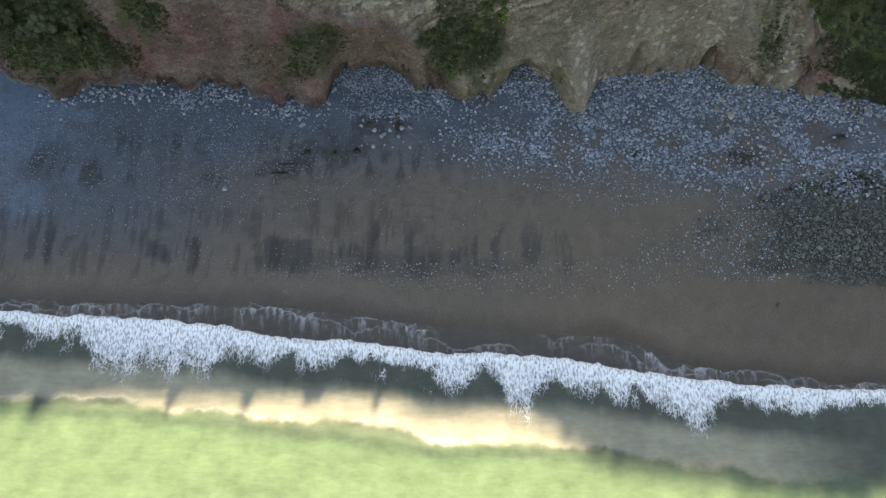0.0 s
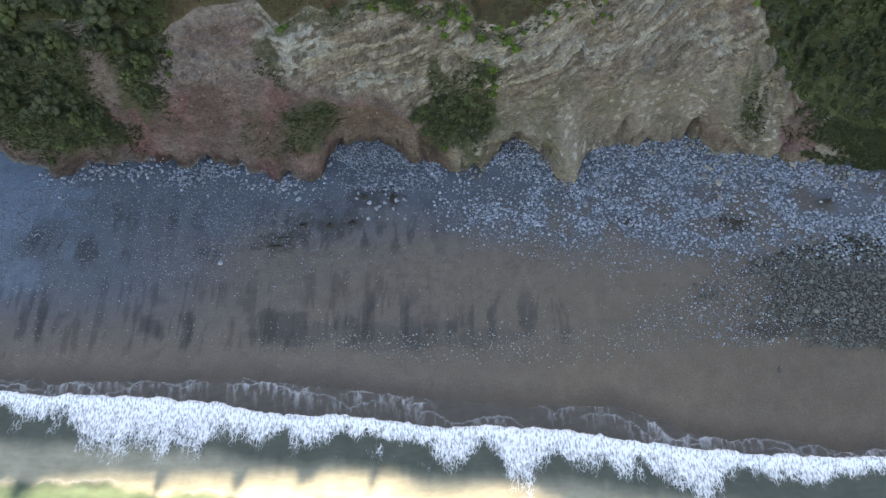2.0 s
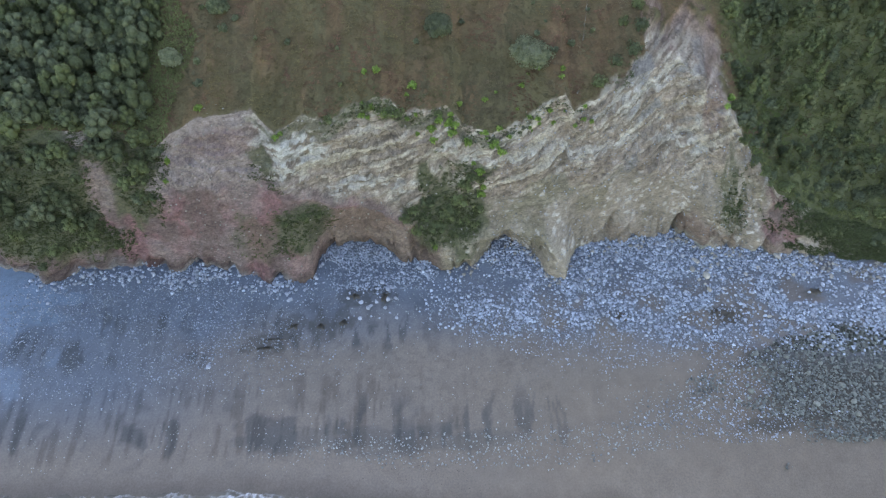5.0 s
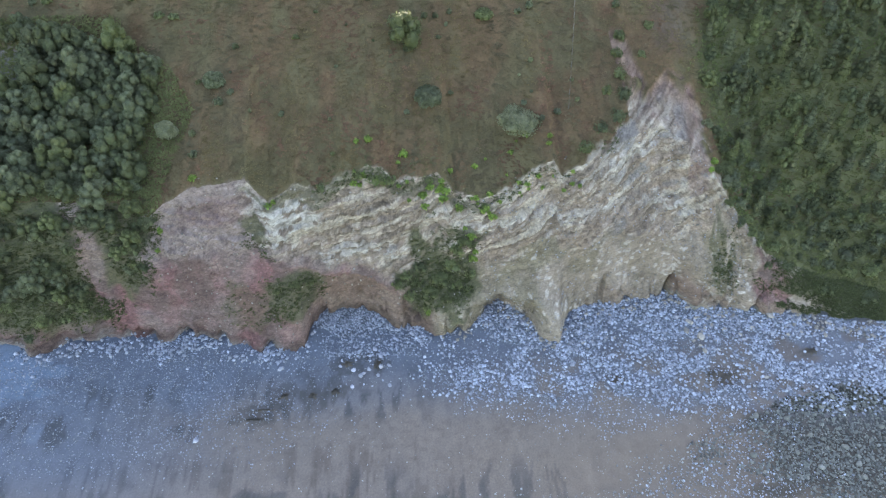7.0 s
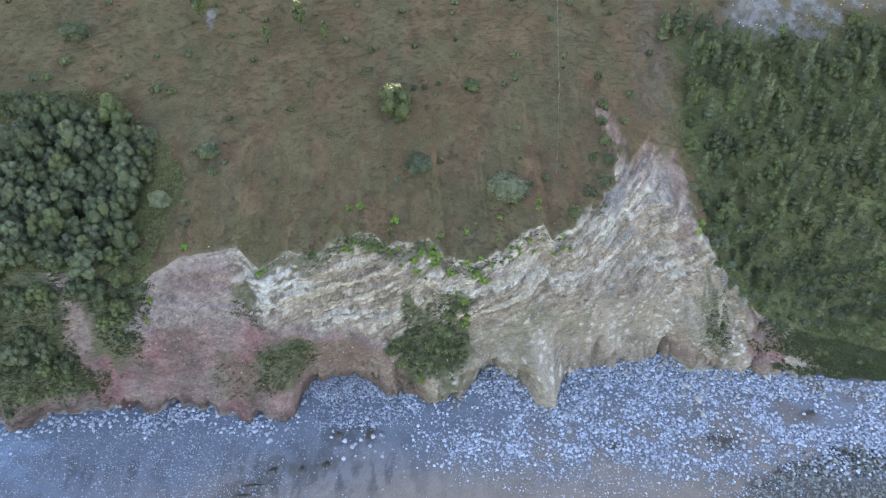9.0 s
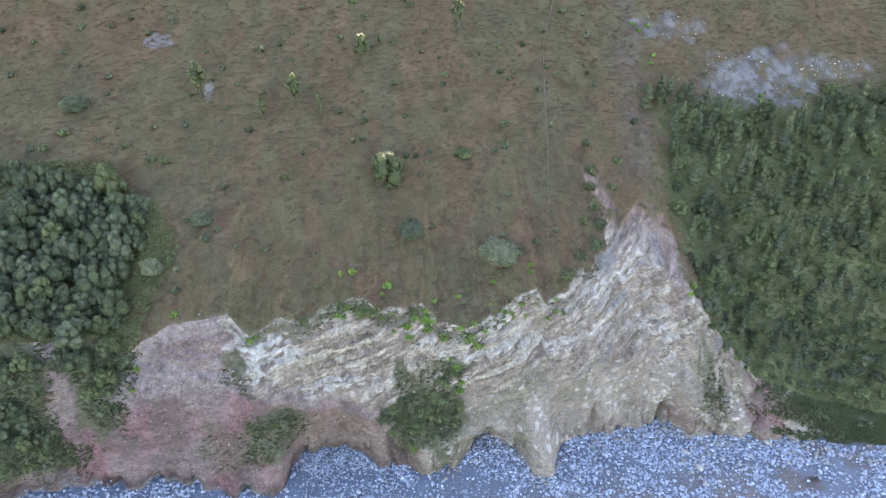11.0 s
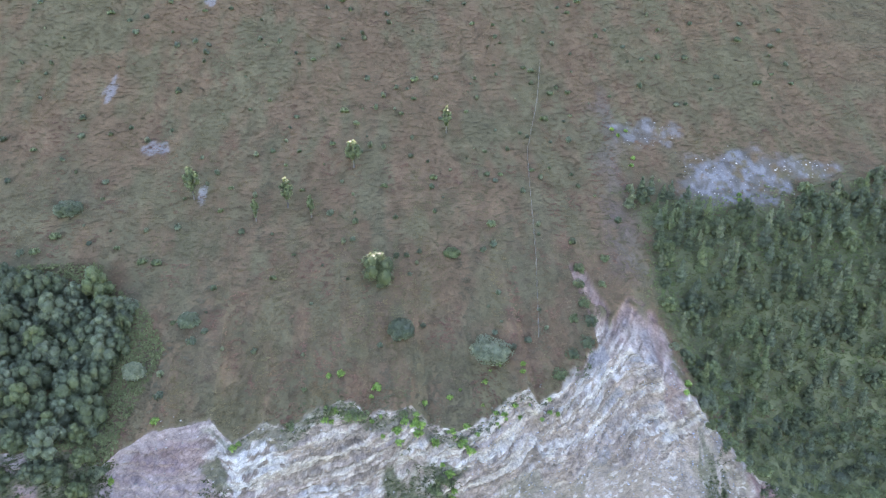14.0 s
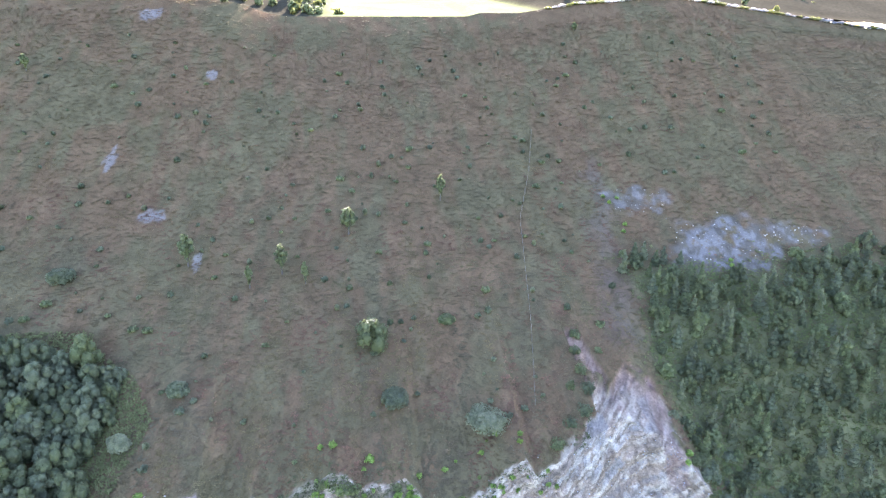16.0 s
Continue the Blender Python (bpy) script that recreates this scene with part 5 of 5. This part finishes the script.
# ---- bracken, undergrowth, turf ----
def fronds(name, x, y, z, size, tint, mat, label, seed, each=6, rise=0.55):
    """Clumps of arching fronds, every clump with its own tint."""
    rng = np.random.default_rng(seed)
    n = len(x)
    a = rng.uniform(0, 6.28, (n, 1)) + np.arange(each)[None] * (6.28 / each) + rng.normal(size=(n, each)) * 0.3
    s = size[:, None] * rng.uniform(0.7, 1.3, (n, each))
    d = np.stack([np.cos(a), np.sin(a), 0 * a], -1)
    w = np.stack([-np.sin(a), np.cos(a), 0 * a], -1)
    p = np.stack([x, y, z], -1)[:, None, :]
    up = np.array([0, 0, 1.0])
    mid = p + d * s[..., None] * 0.55 + up * (s * rise * rng.uniform(0.8, 1.3, (n, each)))[..., None]
    tip = p + d * s[..., None] * 1.05 + up * (s * rise * 0.5)[..., None]
    v = np.stack([p + 0 * d, mid - w * s[..., None] * 0.26, mid + w * s[..., None] * 0.26, tip], 2).reshape(-1, 3)
    i = np.arange(n * each)[:, None] * 4
    f = np.concatenate([i + [0, 1, 2], i + [1, 3, 2]])
    t = np.repeat(np.repeat(tint, each, 0) * rng.uniform(0.86, 1.14, (n * each, 1)), 4, 0)
    tagged(new(name, mesh_of(name, v, f, mat, t, flat=True)), label, "plants", kind="stuff")


def build_cover():
    rng = np.random.default_rng(17)
    n = 100000
    x = rng.uniform(-125, 200, n)
    y = 78 + (225 - 78) * rng.random(n) ** 1.35
    v = hill_v(x, y)
    ok = (v > 1.004) & (np.abs(x - 20) < 75 + 0.75 * (y - 60)) & (rng.random(n) > bare(x, np.clip(v, 1, 2)) * 1.2)
    ok &= rng.random(n) > 0.92 * np.maximum.reduce([blob(x, y, 85, 128.5, 14, 9, 0.6, 134), blob(x, y, 68, 143.5, 8, 4, 0.8, 135), blob(x, y, 104, 130.5, 8, 3.5, 0.6, 139)])
    ok &= ~((x < np.interp(y, [78, 84, 95, 104, 112], [-48, -47, -43, -50, -60])) & (y < 112) & (rng.random(n) > 0.15))
    ok &= rng.random(n) > 0.75 * east_wood(x, y)
    ok &= (y < 216) | (rng.random(n) < 0.3)
    x, y, v = x[ok], y[ok], v[ok]
    z = land(x, v)[2]
    red = smooth(0.42, 0.58, fbm(x / 15, y / 11, 151) * 0.6 + 0.4 * fbm(x / 4, y / 4, 152))
    t = mixc((0.124, 0.104, 0.064), (0.158, 0.100, 0.072), red)
    t = mixc(t, (0.155, 0.130, 0.066), 0.7 * smooth(0.60, 0.72, fbm(x / 5, y / 12, 153)))
    t = mixc(t, (0.108, 0.112, 0.062), 0.7 * smooth(0.58, 0.70, fbm(x / 9, y / 9, 154)))
    t = mixc(t, (0.136, 0.124, 0.068), 0.8 * smooth(0.52, 0.62, fbm(x / 2.6, y / 16, 158)))
    t = mixc(t, (0.118, 0.112, 0.074), 0.8 * smooth(0.55, 0.66, fbm(x / 6, y / 26, 159)))
    t = t * rng.uniform(0.86, 1.14, len(x))[:, None]
    fronds("bracken", x, y, z, rng.uniform(0.26, 0.56, len(x)), t * np.array([1.10, 1, 0.83]), M_FERN, "rusty brown and olive bracken on the hillside", 18, each=4, rise=0.32)
    # undergrowth beneath the trees
    n = 34000
    x = np.concatenate([rng.uniform(-110, -38, n // 2), rng.uniform(52, 140, n // 2)])
    y = np.concatenate([rng.uniform(78, 114, n // 2), rng.uniform(64, 132, n // 2)])
    v = hill_v(x, y)
    ok = (v > 1.0) & np.where(x < 0, x < np.interp(y, [78, 84, 95, 104, 112], [-44, -43, -39, -44, -54]), rng.random(len(x)) < east_wood(x, y))
    x, y, v = x[ok], y[ok], v[ok]
    t = mixc((0.118, 0.126, 0.066), (0.158, 0.168, 0.088), rng.random(len(x)))
    t = mixc(t, (0.125, 0.150, 0.068), smooth(0.55, 0.7, fbm(x / 6, y / 6, 155)) * (x > 0))
    fronds("undergrowth", x, y, land(x, v)[2], rng.uniform(0.28, 0.62, len(x)), t * np.array([1.04, 1.02, 0.74]), M_FERN, "dark green brambles and ivy under the trees", 19, each=4, rise=0.7)
    # turf and ivy on the face, thickest at its two ends
    n = 52000
    x, v = rng.uniform(-105, 120, n), rng.uniform(0.02, 1.03, n)
    want = np.zeros(n)
    for cx, cv, rx, rv, amt in ((-73, 0.6, 16, 0.7, 1.0), (-59, 0.28, 5.5, 0.2, 1.0), (-51, 0.82, 5.5, 0.30, 1.0), (95, 0.62, 27, 0.5, 1.0), (4.5, 0.42, 5.6, 0.28, 0.9), (-22.5, 0.36, 5.5, 0.13, 0.9), (-31, 0.30, 5, 0.14, 0.25), (7, 0.66, 5, 0.06, 0.8),
                                (-3, 0.96, 18, 0.06, 0.5), (57.5, 0.5, 3, 0.3, 0.35), (-28, 0.68, 2.6, 0.06, 0.7), (35, 1.02, 3, 0.03, 0.8), (20, 0.98, 8, 0.03, 0.6)):
        want = np.maximum(want, amt * blob(x, v, cx, cv, rx, rv, 0.7, 125))
    want = np.maximum(want, smooth(66, 71, x) * smooth(0.45, 0.62, v + 0.3 * (fbm(x / 3, v * 6, 157) - 0.5)))
    want = want * (1 - blob(x, v, -56, 0.60, 2.2, 0.2, 0.7, 126)) * smooth(0.08, 0.22, v + 0.2 * (fbm(x / 2, 0 * x, 156) - 0.5))
    ok = rng.random(n) < want
    x, v = x[ok], v[ok]
    px, py, pz = land(x, v)
    t = mixc((0.062, 0.072, 0.030), (0.110, 0.120, 0.050), rng.random(len(x)))
    fronds("cliff_turf", px, py - 0.05, pz, rng.uniform(0.18, 0.42, len(x)), t, M_FERN, "dark green ivy and turf hanging on the cliff", 20, each=4)


build_cover()


# ---- the beach: boulders, shingle, cobbles, weed ----
def on_beach(x, y):
    return np.stack([x, y, bed(x, y)], -1)


def build_stones():
    rng = np.random.default_rng(23)

    def field(name, n, box, want, lo, hi, mat, label, seed, power=2.2, base=None, single="", count=0):
        x, y = rng.uniform(box[0], box[1], n), rng.uniform(box[2], box[3], n)
        ok = (rng.random(n) < want(x, y)) & (y < toe_line(x) + 1.6)
        x, y = x[ok], y[ok]
        stone_field(name, on_beach(x, y), lo + (hi - lo) * rng.random(len(x)) ** power, mat, label, seed, base, single=single, count=count)

    # pale talus under the eastern half of the face
    talus = lambda x, y: np.clip(smooth(47.5, 54, y + 5 * (fbm(x / 6, y / 5, 161) - 0.5) + 0.09 * (x - 30)) * smooth(-4, 14, x + 6 * (fbm(x / 6, y / 4, 162) - 0.5)) * (0.22 + 0.9 * smooth(0.38, 0.58, fbm(x / 4.5, y / 3.5, 163)))
                                  * (1 - 0.85 * blob(x, y, 74, 57.5, 9, 4, 0.5, 164)) * (1 - 0.6 * blob(x, y, 8, 62, 9, 4, 0.4, 165)) + 0.8 * smooth(5.0, 1.0, toe_line(x) - y) * smooth(12, 20, x) * smooth(74, 66, x), 0, 1)
    field("talus_stones", 52000, (-6, 95, 44, 72), talus, 0.16, 0.90, M_PALE, "pale blue-grey broken stones under the cliff", 24, 2.6, single="stone", count=300)
    field("talus_grit", 30000, (-4, 95, 44, 72), talus, 0.10, 0.26, M_PEBBLE, "small grey stones between the talus blocks", 42, 1.6)
    blocks = lambda x, y: talus(x, y) * (0.12 + 0.88 * smooth(55, 63, y)) * smooth(0.40, 0.58, fbm(x / 5, y / 4, 179))
    field("talus_blocks", 3000, (10, 95, 46, 72), blocks, 0.5, 1.35, M_BOULDER, "larger pale blocks heaped under the cliff", 39, 2.4, single="stone", count=300)
    rubble = lambda x, y: smooth(3.2, 0.2, toe_line(x) - y) * (0.3 + 0.7 * smooth(0.4, 0.6, fbm(x / 3, y / 3, 180)))
    field("foot_rubble", 7000, (2, 96, 54, 73), rubble, 0.2, 1.2, M_TAN, "tan and grey rubble along the foot of the cliff", 40, 3.0, single="stone", count=200)
    cove = lambda x, y: np.maximum(blob(x, y, -11, 69.5, 8, 3.2, 0.4, 166), 0.35 * blob(x, y, -8, 64, 11, 4, 0.5, 167))
    field("cove_stones", 13000, (-24, 2, 58, 74), cove, 0.22, 0.75, M_PALE, "pale stones heaped in a cove of the cliff", 25, single="stone", count=200)
    foot = lambda x, y: smooth(4.5, 0.3, toe_line(x) - y) * (0.25 + 0.75 * smooth(0.45, 0.6, fbm(x / 4, y / 3, 168)))
    field("toe_stones", 11000, (-75, 2, 57, 70), foot, 0.18, 1.25, M_PALE, "pale stones along the foot of the cliff", 26, 2.8, single="stone", count=200)
    # thinly strewn pebbles
    strewn = lambda x, y: np.clip(0.07 + 0.5 * smooth(-15, -55, x) * smooth(40, 48, y) + 0.22 * smooth(0.5, 0.65, fbm(x / 7, y / 5, 169)) + 0.35 * smooth(52, 60, y), 0, 1) * smooth(27, 34, y)
    western = lambda x, y: np.clip(smooth(-5, -40, x) * smooth(38, 50, y + 6 * (fbm(x / 6, y / 5, 183) - 0.5)) * (0.35 + 0.65 * smooth(0.42, 0.6, fbm(x / 5, y / 4, 184))), 0, 1)
    field("western_pebbles", 24000, (-92, 0, 36, 66), western, 0.14, 0.46, M_PALE, "small pale pebbles on the grey silt", 41, 2.8)
    field("strewn_pebbles", 24000, (-90, 60, 27, 63), strewn, 0.12, 0.38, M_PEBBLE, "pale grey pebbles strewn thinly over the sand", 27, 3)
    tongue = lambda x, y: np.clip(blob(x, y, 20, 51, 13, 4.5, 0.5, 170) * 0.8 + 0.6 * blob(x, y, 34, 47, 12, 4, 0.5, 171), 0, 1)
    field("tongue_pebbles", 6500, (0, 55, 40, 58), tongue, 0.14, 0.42, M_PALE, "pale pebbles in a tongue below the talus", 28)
    strip = lambda x, y: np.clip(0.75 * blob(x, y, 12, 31.5, 34, 3.2, 0.6, 172) + 0.5 * blob(x, y, 40, 37, 9, 4, 0.5, 173), 0, 1)
    field("strip_pebbles", 8500, (-30, 60, 26, 43), strip, 0.18, 0.55, M_PEBBLE, "pale grey pebbles in a strip along the lower beach", 29, 2.6)
    # the bed of dark cobbles
    cob = lambda x, y: np.clip(1.25 * blob(x, y, 77, 38.5, 24, 9.5, 0.8, 174), 0, 1)
    field("cobbles", 7000, (40, 105, 26, 51), cob, 0.42, 0.80, M_GREY, "closely packed grey-green cobbles with dark gaps", 30, 2.0, single="cobble", count=300)
    field("small_cobbles", 12000, (40, 105, 26, 51), cob, 0.26, 0.58, M_GREY, "small grey-green cobbles filling the gaps", 34, 1.3)
    fringe = lambda x, y: np.clip(0.9 * np.maximum(blob(x, y, 55, 39.5, 11, 8.5, 0.7, 177), 0.6 * blob(x, y, 52, 35, 20, 4, 0.8, 185)), 0, 1) * (1 - 0.6 * cob(x, y))
    field("fringe_pebbles", 8000, (30, 85, 26, 50), fringe, 0.18, 0.62, M_PALE, "loose grey pebbles round the bed of cobbles", 38, 2.2)
    moss = lambda x, y: np.clip(blob(x, y, 73, 47, 12, 2.6, 0.6, 178), 0, 1)
    field("weedy_cobbles", 1400, (58, 90, 43, 51), moss, 0.3, 0.9, M_MOSS, "cobbles covered in dark weed", 35, 1.8)
    specks = lambda x, y: 0.8 * blob(x, y, -4, 26.0, 15, 3.2, 0.7, 175)
    field("drift_specks", 900, (-22, 14, 21, 31), specks, 0.1, 0.3, M_WEED, "dark scraps of weed along the drift line", 31, 2.5)

    # boulders that can be told apart
    protos = []
    for k, m in enumerate((M_BOULDER, M_BOULDER, M_TAN, M_BOULDER, M_GREY, M_TAN)):
        me = mesh_of("boulder", rock_shape(np.random.default_rng(300 + k), ICO2, 0.7, 0.08), ICO2[1], m, flat=True)
        lab = ("pale angular boulder lying on the beach", "tan boulder fallen from the cliff", "dark grey-green boulder among the cobbles")[0 if m is M_BOULDER else (1 if m is M_TAN else 2)]
        protos.append(tagged(new("boulder", me), lab, "boulder", "boulders on the beach"))
    spots = {k: [] for k in range(6)}
    zones = (((-72, -3, 58, 67), lambda x, y: float(smooth(6.5, 1.0, toe_line(np.array([x]))[0] - y)), 95, 0.42, 1.0, (0, 1, 3)),
             ((-15, -5, 55, 64), lambda x, y: 0.8, 24, 0.5, 1.2, (0, 1, 3)), ((50, 55, 57, 69), lambda x, y: 0.9, 18, 0.9, 2.0, (2, 5)),
             ((24, 88, 52, 69), lambda x, y: 0.5 + 0.5 * (y > 60), 85, 0.6, 1.3, (0, 1, 3, 2)), ((50, 92, 30, 48), lambda x, y: float(blob(np.array([x]), np.array([y]), 70, 40, 22, 8, 0.3, 176)[0]), 60, 0.9, 1.6, (4,)),
             ((54, 78, 60, 66), lambda x, y: 0.7, 16, 1.0, 2.2, (2, 5)))
    for box, keep, n, lo, hi, kinds in zones:
        for x, y in spread(rng, n, box, keep, 1.1):
            if y < toe_line(np.array([x]))[0] + 0.2:
                spots[kinds[rng.integers(0, len(kinds))]].append((x, y, rng.uniform(lo, hi) if rng.random() < 0.4 else lo))
    for x, y, s in ((-38.5, 47.0, 1.1), (-8.5, 62.5, 1.15), (-7.4, 61.0, 1.3), (-12.5, 58.5, 1.1), (-11, 57.3, 1.2), (51, 64.5, 1.8), (52.3, 61.2, 2.0)):
        spots[0 if x < 0 else 2].append((x, y, s))
    for k, p in enumerate(protos):
        for j, (x, y, s) in enumerate(spots[k]):
            m = Matrix.Translation((x, y, float(bed(np.array([x]), np.array([y]))[0]) - 0.03)) @ Matrix.Rotation(rng.uniform(0, 6.28), 4, "Z")
            ob = p if j == 0 else copy_thing(p, m)
            ob.matrix_basis = m @ Matrix.Diagonal((s, s * rng.uniform(0.85, 1.1), s * rng.uniform(0.8, 1.1), 1))


build_stones()


def weed_mat(rng, w, d):
    """A flat, lumpy mat of weed with a frayed outline, drawn out in fingers."""
    rings, spokes, seed = 7, 64, int(rng.integers(0, 999))
    a = np.arange(spokes) * 2 * np.pi / spokes
    edge = 0.25 + 0.75 * smooth(0.30, 0.70, fbm(np.cos(a) * 3.1 + seed, np.sin(a) * 3.1, 190, 4)) + 0.25 * rng.random(spokes)
    vs = [np.array([[0, 0, 0.10]])]
    for k in range(1, rings + 1):
        t = k / rings
        r = t * (1 - t + t * edge) * 0.75
        z = 0.13 * (1 - t**2) * (0.5 + rng.random(spokes)) - 0.05 * t**3
        vs.append(np.stack([r * w * np.cos(a), r * d * np.sin(a), z], -1))
    i = np.arange(spokes)
    j = (i + 1) % spokes
    fs = [np.stack([0 * i, 1 + i, 1 + j], -1)]
    for k in range(rings - 1):
        p, q = 1 + k * spokes, 1 + (k + 1) * spokes
        fs += [np.stack([p + i, q + i, q + j], -1), np.stack([p + i, q + j, p + j], -1)]
    return np.concatenate(vs), np.concatenate(fs)


def build_weed():
    rng = np.random.default_rng(29)
    for k, (x, y, w, d) in enumerate(((54.5, 53.0, 3.2, 2.6), (52.2, 53.8, 1.6, 1.4), (35.0, 53.5, 2.8, 1.6), (72, 57, 2.2, 1.2), (-24.5, 54.2, 1.7, 1.0), (-19.5, 54.0, 1.2, 1.3), (-15.5, 54.6, 1.1, 1.0), (-29.0, 50.2, 2.6, 0.5), (-27.5, 51.8, 3.0, 0.4), (-8.0, 59.6, 1.2, 1.8), (-13.5, 59.8, 1.4, 0.9),
                                     (64, 47.6, 3.0, 1.6), (71, 48.2, 3.0, 1.8), (78, 47.6, 2.6, 1.6))):
        v, f = weed_mat(rng, w, d)
        ob = new("seaweed_clump", mesh_of("seaweed_clump", v, f, M_WEED, flat=True))
        tagged(ob, "dark brown clump of weed on the shingle", "seaweed", "weed clumps on the beach")
        ob.matrix_basis = Matrix.Translation((x, y, float(bed(np.array([x]), np.array([y]))[0]) + 0.02))


build_weed()


# ---- fence up the slope, outcrop rocks, crest ----
def build_fence():
    root = new("fence")
    tagged(root, "old wooden post and wire fence running up the hillside", "fence")
    xs = np.interp(np.arange(92, 168, 2.6), [88, 111, 138, 154, 170], [28.0, 32.5, 36.5, 42.5, 47])
    ys = np.arange(92, 168, 2.6)
    zs = hill_z(xs, ys)
    root.matrix_basis = Matrix.Translation((xs[0], ys[0], zs[0]))
    o = np.array([xs[0], ys[0], zs[0]])
    v, f = tube([(0, 0, -0.3), (0, 0, 0.7), (0, 0, 1.25), (0, 0, 1.3)], [0.08, 0.075, 0.07, 0.02], 7)
    post = mesh_of("post", v, f, M_POST)
    for p in np.stack([xs, ys, zs], -1):
        ob = part("post", post, root)
        ob.matrix_basis = Matrix.Translation(tuple(p - o))
    for h in (0.55, 1.1):
        cu = bpy.data.curves.new("wire", "CURVE")
        cu.dimensions, cu.bevel_depth = "3D", 0.012
        sp = cu.splines.new("POLY")
        sp.points.add(len(xs) - 1)
        for q, p in zip(sp.points, np.stack([xs, ys, zs + h], -1) - o):
            q.co = (*p, 1)
        cu.materials.append(M_POST)
        part("wire", cu, root)


build_fence()


def build_outcrops():
    rng = np.random.default_rng(31)
    for box, n, lo, hi in (((70, 100, 118, 139), 160, 0.2, 0.55), ((60, 77, 139, 148), 60, 0.2, 0.6), ((96, 112, 127, 134), 50, 0.2, 0.7)):
        cx, cy, rx, ry = (box[0] + box[1]) / 2, (box[2] + box[3]) / 2, (box[1] - box[0]) / 2, (box[3] - box[2]) / 2
        keep = lambda x, y: float(blob(np.array([x]), np.array([y]), cx, cy, rx, ry, 0.6, 181)[0])
        pts = np.array(spread(rng, n, box, keep, 0.8))
        stone_field("outcrop_rocks", np.stack([pts[:, 0], pts[:, 1], hill_z(pts[:, 0], pts[:, 1]) - 0.12], -1), lo + (hi - lo) * rng.random(len(pts)) ** 2, M_TAN, "broken pale rocks in an old quarry on the hillside", 32, ICO2, "rocks")
    # loose blocks on the face
    n = 1500
    x, v = rng.uniform(-46, 62, n), rng.uniform(0.1, 1.02, n)
    px, py, pz = land(x, v)
    stone_field("face_rubble", np.stack([px, py - 0.05, pz - 0.05], -1), 0.15 + 0.5 * rng.random(n) ** 3, M_TAN, "loose rubble lodged on the cliff face", 33, None, "rubble")
    n = 2600
    x, v = rng.uniform(12, 62, n), rng.uniform(0.05, 1.0, n)
    px, py, pz = land(x, v)
    stone_field("scree_chips", np.stack([px, py - 0.06, pz - 0.03], -1), 0.10 + 0.32 * rng.random(n) ** 3, M_PALE, "pale stone chips scattered over the scree", 36, None, "rubble")


build_outcrops()


def build_crest():
    rng = np.random.default_rng(37)
    protos = [make_tree("crest_tree", 400 + k, h, w, m, "sunlit tree along the crest of the hill", group="trees along the crest", n=140, leaf=0.45)
              for k, (h, w, m) in enumerate(((4.0, 4.2, M_OLIVE), (3.2, 3.6, M_YELLOW), (4.6, 4.0, M_OLIVE)))]
    spots = []
    for x in list(np.arange(-150, -44, 5.0)):
        px, py = x + rng.uniform(-2, 2), 224 + rng.uniform(-2, 8)
        spots.append((px, py, float(np.interp(px, CREST_X, CREST_Z)) - 0.4 + 0.075 * max(py - 225, 0), 1.0))
    for k in range(50):
        px, py = (rng.uniform(-50, -5), rng.uniform(229, 250)) if k < 30 else (rng.uniform(64, 200), rng.uniform(231, 262))
        z = float(np.interp(px, CREST_X, CREST_Z)) + (0.075 * (py - 225) * float(smooth(90, 50, px)) * 0 + 0.30 * min(max(py - 228, 0), 45) * max(float(smooth(62, 76, px)), float(smooth(-6, -22, px))))
        spots.append((px, py, z - 0.3, 1.0 if k < 30 else 0.8))
    placed(protos, spots, rng, 0.6, 1.1, 0.2)
    # the hedge along the crest to the east
    hs = [make_shrub("hedge_bush", 420 + k, 1.3, 3.4, m, "sunlit pale hedge bush along the crest", n=150, leaf=0.2, category="hedge", group="hedge along the crest") for k, m in enumerate((M_YELLOW, M_DEAD))]
    spots = [(x, 224.5 + rng.uniform(-0.4, 0.4), float(np.interp(x, CREST_X, CREST_Z)) - 0.1, 1.0) for x in np.arange(66, 196, 2.4)]
    placed(hs, spots, rng, 0.7, 1.1, 0.15)


build_crest()
